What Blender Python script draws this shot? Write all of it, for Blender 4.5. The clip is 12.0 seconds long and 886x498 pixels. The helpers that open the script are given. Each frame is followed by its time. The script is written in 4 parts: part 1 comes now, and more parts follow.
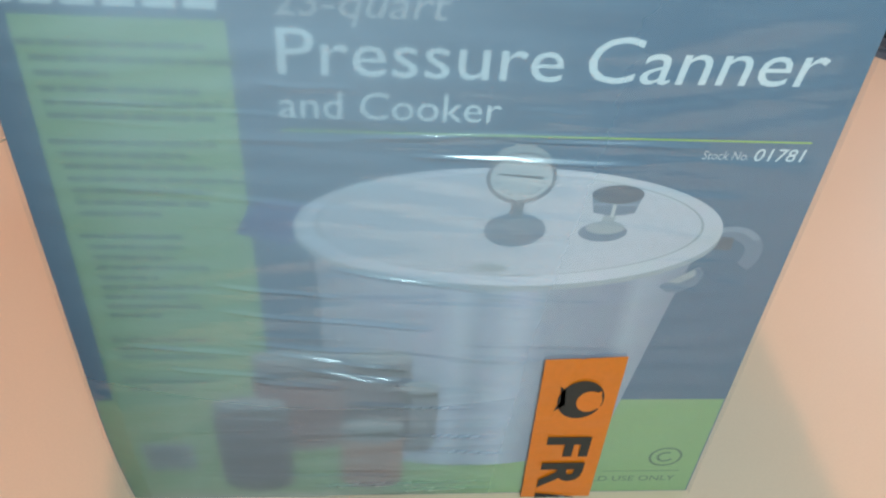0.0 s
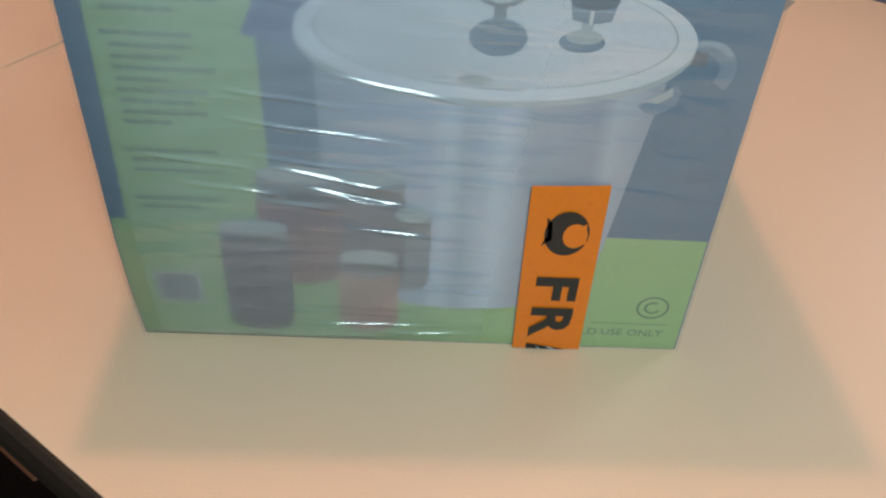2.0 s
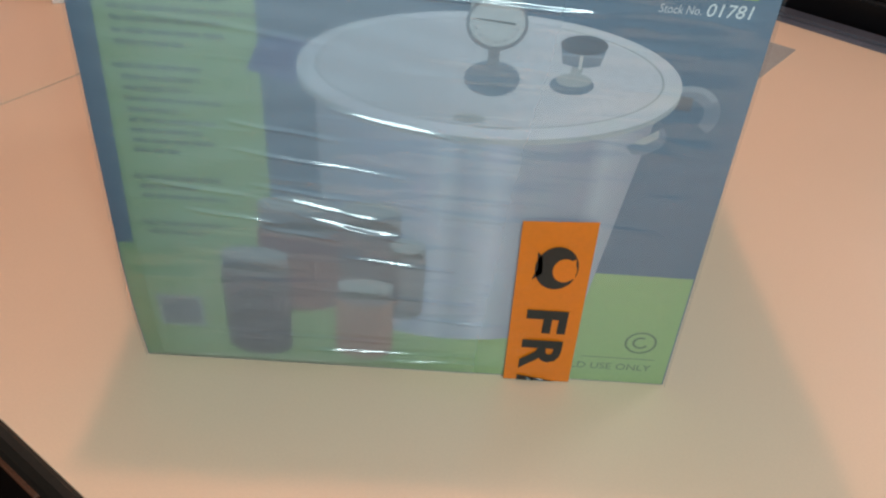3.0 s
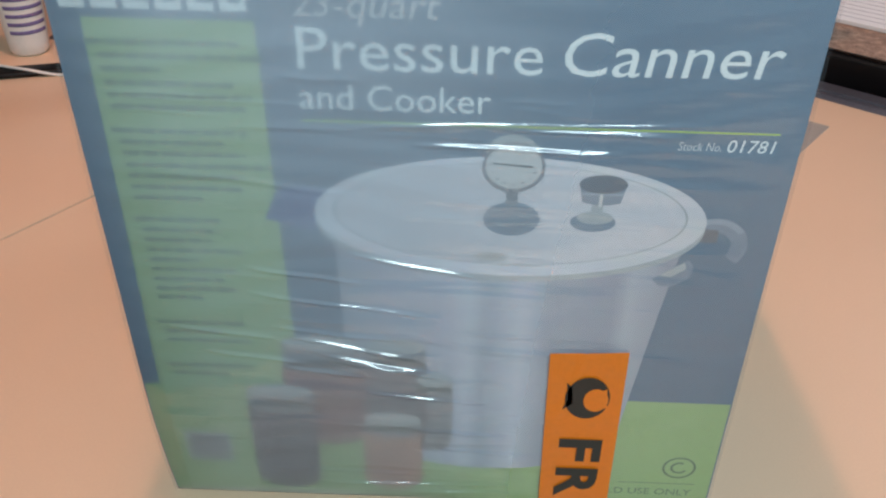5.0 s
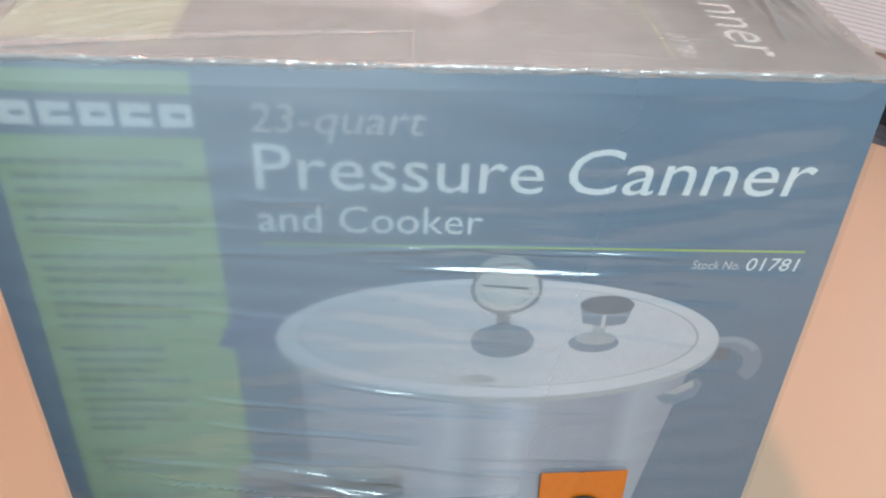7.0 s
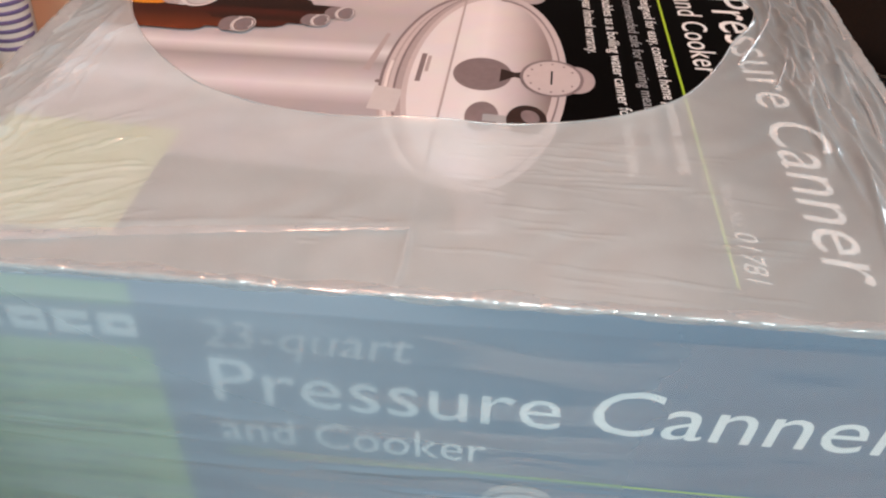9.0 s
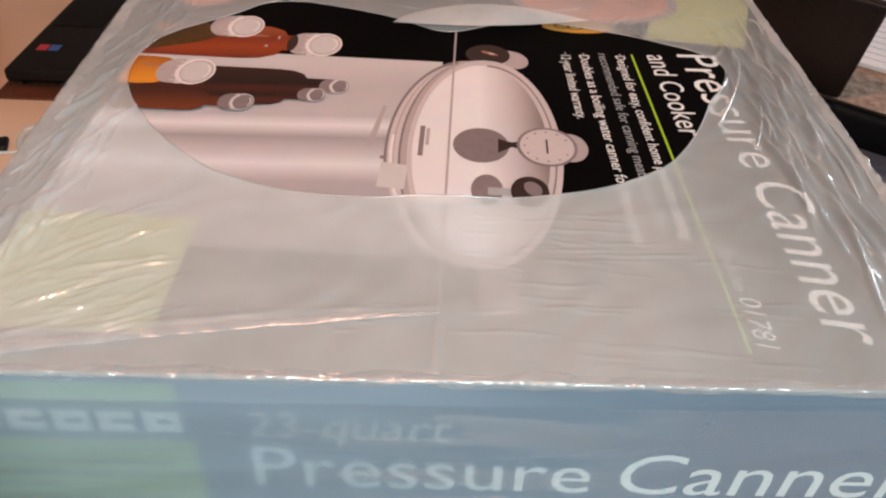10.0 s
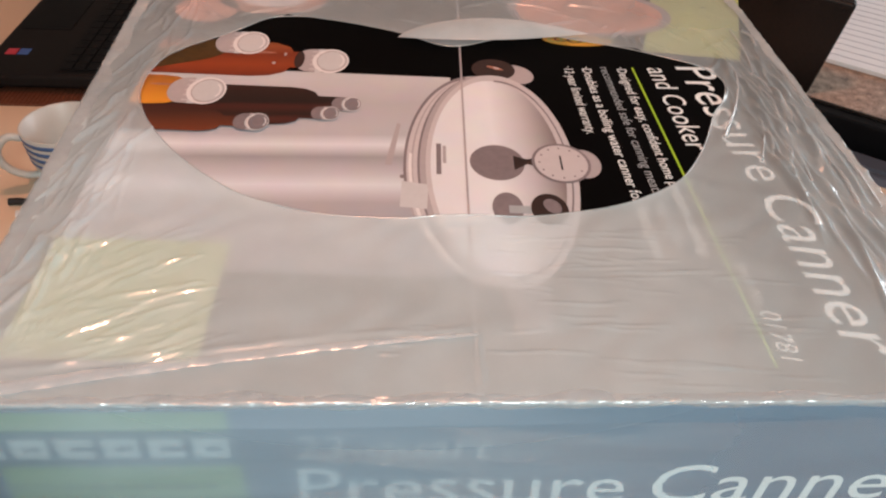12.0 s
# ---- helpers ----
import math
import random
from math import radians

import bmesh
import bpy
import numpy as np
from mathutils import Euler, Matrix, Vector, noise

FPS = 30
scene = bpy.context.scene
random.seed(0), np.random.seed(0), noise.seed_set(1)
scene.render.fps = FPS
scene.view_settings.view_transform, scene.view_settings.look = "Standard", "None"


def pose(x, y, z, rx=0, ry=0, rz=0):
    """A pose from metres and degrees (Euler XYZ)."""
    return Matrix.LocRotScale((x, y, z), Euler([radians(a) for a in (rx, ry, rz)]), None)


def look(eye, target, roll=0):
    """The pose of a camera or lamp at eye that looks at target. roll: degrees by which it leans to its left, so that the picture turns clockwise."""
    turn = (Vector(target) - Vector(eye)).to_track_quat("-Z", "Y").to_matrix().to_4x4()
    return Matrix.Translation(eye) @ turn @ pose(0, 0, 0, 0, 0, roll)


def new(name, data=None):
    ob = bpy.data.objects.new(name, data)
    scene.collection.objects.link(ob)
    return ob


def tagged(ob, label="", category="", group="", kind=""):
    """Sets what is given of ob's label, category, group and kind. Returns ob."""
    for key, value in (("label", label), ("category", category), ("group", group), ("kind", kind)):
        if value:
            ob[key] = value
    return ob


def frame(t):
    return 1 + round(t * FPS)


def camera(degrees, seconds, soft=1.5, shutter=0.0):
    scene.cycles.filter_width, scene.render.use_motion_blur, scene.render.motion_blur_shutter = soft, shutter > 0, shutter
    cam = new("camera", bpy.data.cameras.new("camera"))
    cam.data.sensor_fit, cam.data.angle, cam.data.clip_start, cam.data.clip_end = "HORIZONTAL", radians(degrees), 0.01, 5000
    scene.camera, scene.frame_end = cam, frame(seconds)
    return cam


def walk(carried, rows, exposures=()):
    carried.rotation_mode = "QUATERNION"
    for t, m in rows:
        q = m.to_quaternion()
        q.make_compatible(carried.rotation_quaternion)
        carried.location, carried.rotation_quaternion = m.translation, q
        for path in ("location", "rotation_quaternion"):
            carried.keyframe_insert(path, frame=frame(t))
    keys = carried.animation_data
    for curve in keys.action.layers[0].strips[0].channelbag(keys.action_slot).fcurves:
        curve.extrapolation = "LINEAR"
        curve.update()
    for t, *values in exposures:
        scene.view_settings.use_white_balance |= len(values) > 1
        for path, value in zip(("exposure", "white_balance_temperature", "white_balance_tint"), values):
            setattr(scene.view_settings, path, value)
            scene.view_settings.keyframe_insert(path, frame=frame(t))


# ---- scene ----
cam = camera(53.7, 12.0, soft=2.2)
PATH = [
    (0, (-0.041, -0.353, 1.285), (0.141, 1.151, -0.021), 5.2),
    (0.5, (-0.041, -0.364, 1.268), (0.164, 1.124, -0.053), 5.9),
    (1, (-0.031, -0.395, 1.232), (0.147, 1.157, -0.017), 5.1),
    (1.5, (-0.018, -0.431, 1.211), (0.119, 1.111, -0.054), 4.8),
    (2, (-0.01, -0.458, 1.21), (0.079, 1.092, -0.051), 4.3),
    (2.5, (-0.005, -0.474, 1.214), (0.066, 1.106, -0.01), 5.0),
    (2.7, (0.001, -0.477, 1.215), (0.065, 1.115, 0.006), 5.3),
    (4.3, (0.001, -0.462, 1.255), (-0.011, 1.169, 0.098), 1.8),
    (4.5, (0.01, -0.459, 1.255), (-0.021, 1.192, 0.127), 1.7),
    (5, (0.01, -0.439, 1.26), (-0.032, 1.229, 0.158), 1.1),
    (5.5, (-0.001, -0.403, 1.271), (0.001, 1.265, 0.167), 1.9),
    (6, (-0.011, -0.368, 1.276), (0.044, 1.28, 0.143), 2.4),
    (6.5, (-0.015, -0.356, 1.281), (0.078, 1.3, 0.163), 2.7),
    (6.7, (-0.017, -0.351, 1.284), (0.091, 1.297, 0.155), 3.0),
    (8.3, (-0.01, -0.252, 1.329), (0.013, 1.305, 0.074), 2.1),
    (8.5, (0.005, -0.235, 1.33), (-0.028, 1.319, 0.071), 2.0),
    (9, (0.024, -0.215, 1.336), (-0.113, 1.34, 0.085), 1.1),
    (9.5, (0.003, -0.215, 1.348), (-0.056, 1.359, 0.115), 1.8),
    (10, (-0.008, -0.214, 1.367), (-0.016, 1.365, 0.141), 1.1),
    (10.5, (-0.02, -0.216, 1.382), (0.007, 1.36, 0.152), 1.3),
    (11, (-0.033, -0.215, 1.392), (0.017, 1.364, 0.165), 1.3),
    (11.5, (-0.035, -0.216, 1.385), (0.046, 1.357, 0.152), 2.3),
    (12, (-0.038, -0.214, 1.383), (0.045, 1.351, 0.141), 2.0),
]
walk(cam, [(t, look(eye, target, roll)) for t, eye, target, roll in PATH],
     exposures=[(0, 0.08, 5900, 3), (1, 0.05, 6150, 4), (2.5, -0.10, 6400, 8), (4.5, -0.07, 6300, 10), (5.5, 0.02, 6300, 12), (6.5, 0.08, 6300, 12),
                (8.5, 0.09, 6550, 14), (9, 0.04, 6600, 14), (10, -0.05, 6650, 13), (12, -0.07, 6650, 12)])

# ---- light ----
world = bpy.data.worlds.new("room_air")
scene.world = world
world.use_nodes = True
world.node_tree.nodes["Background"].inputs[0].default_value = (0.75, 0.9, 1.0, 1)
world.node_tree.nodes["Background"].inputs[1].default_value = 0.02


def lamp(name, kind, power, colour, m, size=0.1, size_y=None):
    data = bpy.data.lights.new(name, kind)
    data.energy, data.color = power, colour
    if kind == "AREA":
        data.shape, data.size, data.size_y = "RECTANGLE", size, size_y or size
    else:
        data.shadow_soft_size = size
    ob = new(name, data)
    ob.matrix_world = m
    return ob


# warm bulb over the table, behind the front of the carton; cool lamp on the viewer's side, daylight from the north-east
lamp("pendant_bulb_light", "POINT", 34, (1.0, 0.47, 0.31), pose(-0.21, 0.39, 2.57), 0.035)
lamp("room_lamp_light", "AREA", 26, (0.735, 0.95, 0.97), look((0.2, -1.3, 2.2), (0.0, 0.0, 0.95)), 0.6, 0.4)
lamp("east_window_light", "AREA", 46, (0.82, 0.92, 1.0), look((2.75, 2.0, 1.65), (0.35, 0.4, 0.9)), 1.2, 1.0)

# ---- materials ----


def material(name, colour, rough=0.5, metal=0.0, vary=0.12, grain=40.0, bump=0.0, fine=300.0, second=None, coat=0.0, spec=0.5):
    """A procedural surface: a base colour that drifts at two scales, and a fine relief."""
    m = bpy.data.materials.new(name)
    m.use_nodes = True
    n, l = m.node_tree.nodes, m.node_tree.links
    b = n["Principled BSDF"]
    b.inputs["Roughness"].default_value, b.inputs["Metallic"].default_value = rough, metal
    b.inputs["Coat Weight"].default_value, b.inputs["Specular IOR Level"].default_value = coat, spec
    tc = n.new("ShaderNodeTexCoord")
    big, small = n.new("ShaderNodeTexNoise"), n.new("ShaderNodeTexNoise")
    big.inputs["Scale"].default_value, big.inputs["Detail"].default_value = grain / 6, 3
    small.inputs["Scale"].default_value, small.inputs["Detail"].default_value = fine, 4
    for t in (big, small):
        l.new(tc.outputs["Object"], t.inputs["Vector"])
    both = n.new("ShaderNodeMix")
    both.inputs[0].default_value = 0.45
    l.new(big.outputs["Fac"], both.inputs[2])
    l.new(small.outputs["Fac"], both.inputs[3])
    ramp = n.new("ShaderNodeValToRGB")
    ramp.color_ramp.elements[0].position, ramp.color_ramp.elements[1].position = 0.32, 0.68
    lo = tuple(c * (1 - vary) for c in colour)
    hi = second or tuple(min(1.0, c * (1 + vary)) for c in colour)
    ramp.color_ramp.elements[0].color, ramp.color_ramp.elements[1].color = (*lo, 1), (*hi, 1)
    l.new(both.outputs[0], ramp.inputs[0])
    l.new(ramp.outputs[0], b.inputs["Base Color"])
    rr = n.new("ShaderNodeMapRange")
    rr.inputs[3].default_value, rr.inputs[4].default_value = max(0.02, rough - 0.08), min(1, rough + 0.08)
    l.new(big.outputs["Fac"], rr.inputs[0])
    l.new(rr.outputs[0], b.inputs["Roughness"])
    if bump:
        bm = n.new("ShaderNodeBump")
        bm.inputs["Strength"].default_value, bm.inputs["Distance"].default_value = bump, 0.002
        l.new(small.outputs["Fac"], bm.inputs["Height"])
        l.new(bm.outputs[0], b.inputs["Normal"])
    return m


def banded(name, axis, stops, rough=0.45):
    """Printed ink whose tone runs along one axis of the thing: stops are (metres, colour)."""
    m = bpy.data.materials.new(name)
    m.use_nodes = True
    n, l = m.node_tree.nodes, m.node_tree.links
    tc, sep, rng, ramp = (n.new("ShaderNode" + k) for k in ("TexCoord", "SeparateXYZ", "MapRange", "ValToRGB"))
    l.new(tc.outputs["Object"], sep.inputs[0])
    l.new(sep.outputs["XYZ".index(axis)], rng.inputs[0])
    a, z = stops[0][0], stops[-1][0]
    rng.inputs[1].default_value, rng.inputs[2].default_value = a, z
    l.new(rng.outputs[0], ramp.inputs[0])
    e = ramp.color_ramp.elements
    while len(e) < len(stops):
        e.new(0.5)
    for k, (at, c) in enumerate(stops):
        e[k].position, e[k].color = (at - a) / (z - a), (*c, 1)
    ns = n.new("ShaderNodeTexNoise")
    ns.inputs["Scale"].default_value = 60
    l.new(tc.outputs["Object"], ns.inputs["Vector"])
    mx = n.new("ShaderNodeMix")
    mx.data_type, mx.blend_type = "RGBA", "MULTIPLY"
    mx.inputs[0].default_value = 0.12
    l.new(ramp.outputs[0], mx.inputs[6])
    l.new(ns.outputs["Color"], mx.inputs[7])
    l.new(mx.outputs[2], n["Principled BSDF"].inputs["Base Color"])
    n["Principled BSDF"].inputs["Roughness"].default_value = rough
    return m


def film_material(name, haze, spread, stretch, tint=(0.92, 0.95, 0.95), gloss=0.07, rough=0.16, drift=(), frost=None):
    """Cloudy stretch film: mostly see-through, a milky veil in drawn-out streaks, and a sharp gloss on its creases."""
    m = bpy.data.materials.new(name)
    m.use_nodes = True
    n, l = m.node_tree.nodes, m.node_tree.links
    n.remove(n["Principled BSDF"])
    out = n["Material Output"]
    tc, mp = n.new("ShaderNodeTexCoord"), n.new("ShaderNodeMapping")
    mp.inputs["Scale"].default_value = stretch
    l.new(tc.outputs["Object"], mp.inputs[0])
    st, cl = n.new("ShaderNodeTexNoise"), n.new("ShaderNodeTexNoise")
    st.inputs["Scale"].default_value, st.inputs["Detail"].default_value = 30, 5
    cl.inputs["Scale"].default_value, cl.inputs["Detail"].default_value = 9, 2
    l.new(mp.outputs[0], st.inputs["Vector"])
    l.new(tc.outputs["Object"], cl.inputs["Vector"])
    mix = n.new("ShaderNodeMix")
    mix.inputs[0].default_value = 0.5
    l.new(st.outputs["Fac"], mix.inputs[2])
    l.new(cl.outputs["Fac"], mix.inputs[3])
    rng = n.new("ShaderNodeMapRange")
    rng.inputs[1].default_value, rng.inputs[2].default_value = 0.3, 0.7
    rng.inputs[3].default_value, rng.inputs[4].default_value = haze - spread, haze + spread
    l.new(mix.outputs[0], rng.inputs[0])
    fac = rng.outputs[0]
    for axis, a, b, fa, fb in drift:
        # scales haze along an axis, for loose film and painted-in brightness: (axis, from, to, share of haze there and
        # there)
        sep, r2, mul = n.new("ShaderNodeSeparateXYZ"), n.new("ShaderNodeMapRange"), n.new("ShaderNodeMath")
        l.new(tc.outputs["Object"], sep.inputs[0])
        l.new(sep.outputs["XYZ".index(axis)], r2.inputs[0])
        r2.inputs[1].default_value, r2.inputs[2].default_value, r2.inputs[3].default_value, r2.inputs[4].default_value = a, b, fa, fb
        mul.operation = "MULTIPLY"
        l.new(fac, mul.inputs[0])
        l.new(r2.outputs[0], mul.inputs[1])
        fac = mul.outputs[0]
    bp = n.new("ShaderNodeBump")
    bp.inputs["Strength"].default_value, bp.inputs["Distance"].default_value = 0.3, 0.002
    l.new(st.outputs["Fac"], bp.inputs["Height"])
    tr, df, tl, gl = (n.new("ShaderNodeBsdf" + k) for k in ("Transparent", "Diffuse", "Translucent", "Glossy"))
    df.inputs[0].default_value = tl.inputs[0].default_value = (*tint, 1)
    gl.inputs["Roughness"].default_value = rough
    l.new(bp.outputs[0], gl.inputs["Normal"])
    milk, veil, top = n.new("ShaderNodeMixShader"), n.new("ShaderNodeMixShader"), n.new("ShaderNodeMixShader")
    milk.inputs[0].default_value = 0.15
    l.new(df.outputs[0], milk.inputs[1])
    l.new(tl.outputs[0], milk.inputs[2])
    l.new(fac, veil.inputs[0])
    seen = tr.outputs[0]
    if frost:
        # stands off the print on one side and scatters what is seen through it: (from, to, share at most)
        s5, r5, rf, mf, flat_n = (n.new("ShaderNode" + k) for k in ("SeparateXYZ", "MapRange", "BsdfRefraction", "MixShader", "CombineXYZ"))
        l.new(tc.outputs["Object"], s5.inputs[0])
        l.new(s5.outputs[0], r5.inputs[0])
        r5.inputs[1].default_value, r5.inputs[2].default_value, r5.inputs[3].default_value, r5.inputs[4].default_value = frost[0], frost[1], 0.0, frost[2]
        r5.interpolation_type = "SMOOTHSTEP"
        flat_n.inputs[1].default_value = -1.0
        rf.inputs["IOR"].default_value, rf.inputs["Roughness"].default_value = 1.28, 0.95
        l.new(flat_n.outputs[0], rf.inputs["Normal"])
        l.new(r5.outputs[0], mf.inputs[0])
        l.new(tr.outputs[0], mf.inputs[1])
        l.new(rf.outputs[0], mf.inputs[2])
        seen = mf.outputs[0]
    l.new(seen, veil.inputs[1])
    l.new(milk.outputs[0], veil.inputs[2])
    top.inputs[0].default_value = gloss
    l.new(veil.outputs[0], top.inputs[1])
    l.new(gl.outputs[0], top.inputs[2])
    l.new(top.outputs[0], out.inputs[0])
    return m


CARD = material("brown_card", (0.33, 0.24, 0.16), 0.8, bump=0.2)
INK_BLUE = material("blue_ink", (0.032, 0.105, 0.195), 0.4, vary=0.10)
INK_DEEP = material("deep_blue_ink", (0.03, 0.08, 0.25), 0.4, vary=0.10)
INK_BLACK = material("black_ink", (0.0015, 0.0013, 0.0014), 0.5, vary=0.2, spec=0.03)
INK_GREEN = material("green_ink", (0.26, 0.40, 0.14), 0.42, vary=0.08)
INK_LIME = material("lime_ink", (0.36, 0.55, 0.03), 0.42, vary=0.05)
INK_WHITE = material("white_ink", (0.82, 0.84, 0.84), 0.45, vary=0.03)
INK_GREY = material("grey_ink", (0.36, 0.38, 0.40), 0.45, vary=0.08)
INK_MID = material("mid_grey_ink", (0.17, 0.17, 0.20), 0.45, vary=0.15)
INK_TEXT = material("dark_green_ink", (0.055, 0.13, 0.055), 0.45, vary=0.1)
INK_STEEL = material("light_steel_ink", (0.55, 0.54, 0.55), 0.4, vary=0.05)
INK_LID = material("lid_steel_ink", (0.57, 0.555, 0.61), 0.4, vary=0.08)
INK_PALE = material("pale_steel_ink", (0.54, 0.49, 0.50), 0.4, vary=0.04)
INK_CAP = material("milky_cap_ink", (0.74, 0.70, 0.70), 0.4, vary=0.04)
INK_NIGHT = material("night_blue_ink", (0.06, 0.075, 0.11), 0.45, vary=0.12)
INK_HAZE = material("haze_blue_ink", (0.22, 0.29, 0.37), 0.45, vary=0.1)
INK_SLATE = material("slate_ink", (0.13, 0.19, 0.27), 0.45, vary=0.12)
INK_ROSE = material("rose_grey_ink", (0.40, 0.35, 0.36), 0.45, vary=0.06)
INK_DUSK = material("brown_grey_ink", (0.21, 0.17, 0.18), 0.45, vary=0.15)
INK_BROWN = material("dark_brown_ink", (0.030, 0.014, 0.012), 0.4, vary=0.3)
INK_YELLOW = material("pale_green_ink", (0.42, 0.47, 0.19), 0.45, vary=0.06)
INK_PINK = material("salmon_ink", (0.46, 0.19, 0.13), 0.45, vary=0.25, grain=160)
INK_NAPKIN = material("napkin_ink", (0.32, 0.35, 0.12), 0.45, vary=0.15, grain=120)
INK_MUSTARD = material("mustard_ink", (0.60, 0.30, 0.04), 0.4, vary=0.3, grain=200)
INK_FRUIT = material("red_fruit_ink", (0.16, 0.03, 0.035), 0.4, vary=0.4, grain=250)
INK_BERRY = material("berry_ink", (0.05, 0.03, 0.06), 0.4, vary=0.4, grain=250)
INK_PEACH = material("peach_ink", (0.36, 0.15, 0.10), 0.4, vary=0.25, grain=250)
AMBER = banded("amber_ink", "Y", [(0.240, (0.02, 0.005, 0.003)), (0.252, (0.16, 0.022, 0.005)), (0.268, (0.30, 0.045, 0.008)), (0.282, (0.20, 0.028, 0.006)), (0.293, (0.30, 0.07, 0.02)), (0.305, (0.05, 0.014, 0.004))])
OLIVE = material("olive_ink", (0.075, 0.035, 0.006), 0.4, vary=0.4, grain=120)
ORANGE_INK = banded("orange_ink", "Y", [(0.19, (0.45, 0.12, 0.01)), (0.222, (0.75, 0.28, 0.02)), (0.25, (0.40, 0.12, 0.01))])
DARKRED = banded("dark_red_ink", "Y", [(0.19, (0.010, 0.004, 0.003)), (0.203, (0.075, 0.014, 0.008)), (0.208, (0.016, 0.005, 0.003)), (0.216, (0.060, 0.010, 0.006)), (0.222, (0.012, 0.004, 0.003)), (0.24, (0.030, 0.008, 0.005))])
RUST = banded("rust_ink", "Y", [(0.172, (0.05, 0.014, 0.006)), (0.19, (0.17, 0.036, 0.010)), (0.21, (0.05, 0.012, 0.006))])
POT_FRONT = banded("pot_ink", "X", [(-0.068, (0.25, 0.29, 0.38)), (-0.03, (0.34, 0.38, 0.50)), (0.004, (0.38, 0.42, 0.54)), (0.016, (0.47, 0.52, 0.63)),
                                    (0.026, (0.31, 0.36, 0.46)), (0.05, (0.49, 0.52, 0.63)), (0.066, (0.30, 0.33, 0.41)), (0.105, (0.26, 0.29, 0.38)),
                                    (0.115, (0.39, 0.42, 0.50)), (0.142, (0.22, 0.26, 0.34))])
POT_TOP = banded("pot_side_ink", "Y", [(0.072, (0.32, 0.30, 0.33)), (0.105, (0.38, 0.36, 0.39)), (0.126, (0.42, 0.40, 0.43)), (0.141, (0.72, 0.72, 0.76)), (0.150, (0.56, 0.54, 0.58)),
                                       (0.166, (0.36, 0.34, 0.36)), (0.178, (0.74, 0.74, 0.77)), (0.188, (0.50, 0.48, 0.51)), (0.222, (0.48, 0.46, 0.48)), (0.252, (0.58, 0.56, 0.58))])
LID_TOP = banded("lid_ink", "X", [(-0.03, (0.74, 0.73, 0.76)), (0.008, (0.80, 0.79, 0.82)), (0.024, (0.56, 0.53, 0.55)), (0.040, (0.24, 0.19, 0.19))])
LID_FRONT = banded("lid_front_ink", "X", [(-0.077, (0.64, 0.64, 0.71)), (0.0, (0.75, 0.73, 0.80)), (0.08, (0.69, 0.67, 0.73)), (0.152, (0.60, 0.59, 0.64))])
# the Z step hazes the top more, painting its stronger light into the film
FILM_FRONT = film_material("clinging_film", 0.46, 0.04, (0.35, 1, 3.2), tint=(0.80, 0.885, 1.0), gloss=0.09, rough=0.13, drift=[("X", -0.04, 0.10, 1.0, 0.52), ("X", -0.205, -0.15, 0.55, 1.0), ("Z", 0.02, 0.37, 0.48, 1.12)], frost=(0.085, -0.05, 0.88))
# both Y steps put the top's brightness falloff to the back into the haze
FILM_TOP = film_material("milky_film", 0.70, 0.07, (1.2, 1.2, 1), gloss=0.12, rough=0.11, tint=(0.655, 0.725, 0.75), drift=[("Y", 0.14, 0.34, 1.0, 0.62), ("Y", 0.02, 0.13, 1.12, 1.0), ("X", 0.07, 0.14, 1.0, 0.76)])
FILM_BAND = film_material("doubled_film", 0.26, 0.12, (1, 1, 1), tint=(0.90, 0.95, 1.0), gloss=0.05, rough=0.2)
FILM_FOLD = film_material("folded_film", 0.60, 0.14, (1, 1, 1), tint=(0.80, 0.88, 0.92), gloss=0.16, rough=0.14)
FILM_HEM = film_material("gathered_film", 0.50, 0.18, (1, 1, 1), tint=(0.74, 0.77, 0.78), gloss=0.20, rough=0.12)
FILM_EDGE = film_material("edge_film", 0.30, 0.25, (0.5, 1, 1), tint=(0.90, 0.96, 1.0), gloss=0.16, rough=0.15)
FILM_SIDE = film_material("side_film", 0.10, 0.06, (1, 1, 2), gloss=0.03, rough=0.25)
FILM_GLINT = film_material("glossy_fold", 0.42, 0.12, (1, 1, 1), tint=(0.95, 0.96, 0.97), gloss=0.34, rough=0.16)
TAPE = material("orange_tape", (0.82, 0.20, 0.003), 0.32, vary=0.06, coat=0.1)
TAPE_INK = material("black_tape_ink", (0.012, 0.012, 0.012), 0.35, vary=0.3)
LAMINATE = material("cream_laminate", (0.77, 0.555, 0.395), 0.34, vary=0.035, grain=14, bump=0.03, fine=500)
RIM = material("grey_edge_trim", (0.085, 0.095, 0.125), 0.36, vary=0.25, grain=60)
RIM_BROWN = material("dark_brown_trim", (0.035, 0.024, 0.018), 0.5, vary=0.3)
BLACK = material("black_plastic", (0.006, 0.006, 0.007), 0.45, spec=0.2, vary=0.3, bump=0.05)
BLACK_GLOSS = material("glossy_black_plastic", (0.005, 0.005, 0.006), 0.3, spec=0.25, vary=0.3)
CHARCOAL = material("charcoal_plastic", (0.012, 0.010, 0.010), 0.45, spec=0.2, vary=0.2, bump=0.05)
LEATHER = material("dark_brown_leather", (0.010, 0.005, 0.004), 0.42, spec=0.3, vary=0.4, grain=50, bump=0.25, fine=260)
LEATHER_RED = material("reddish_leather", (0.16, 0.05, 0.025), 0.5, vary=0.4, bump=0.3)
CORK = material("speckled_brown_top", (0.22, 0.09, 0.05), 0.42, vary=0.6, grain=420, bump=0.8, fine=420, second=(0.62, 0.42, 0.31))
PAPER = material("white_paper", (0.80, 0.80, 0.82), 0.8, vary=0.03)
LINE = material("grey_ruling", (0.22, 0.24, 0.30), 0.8)
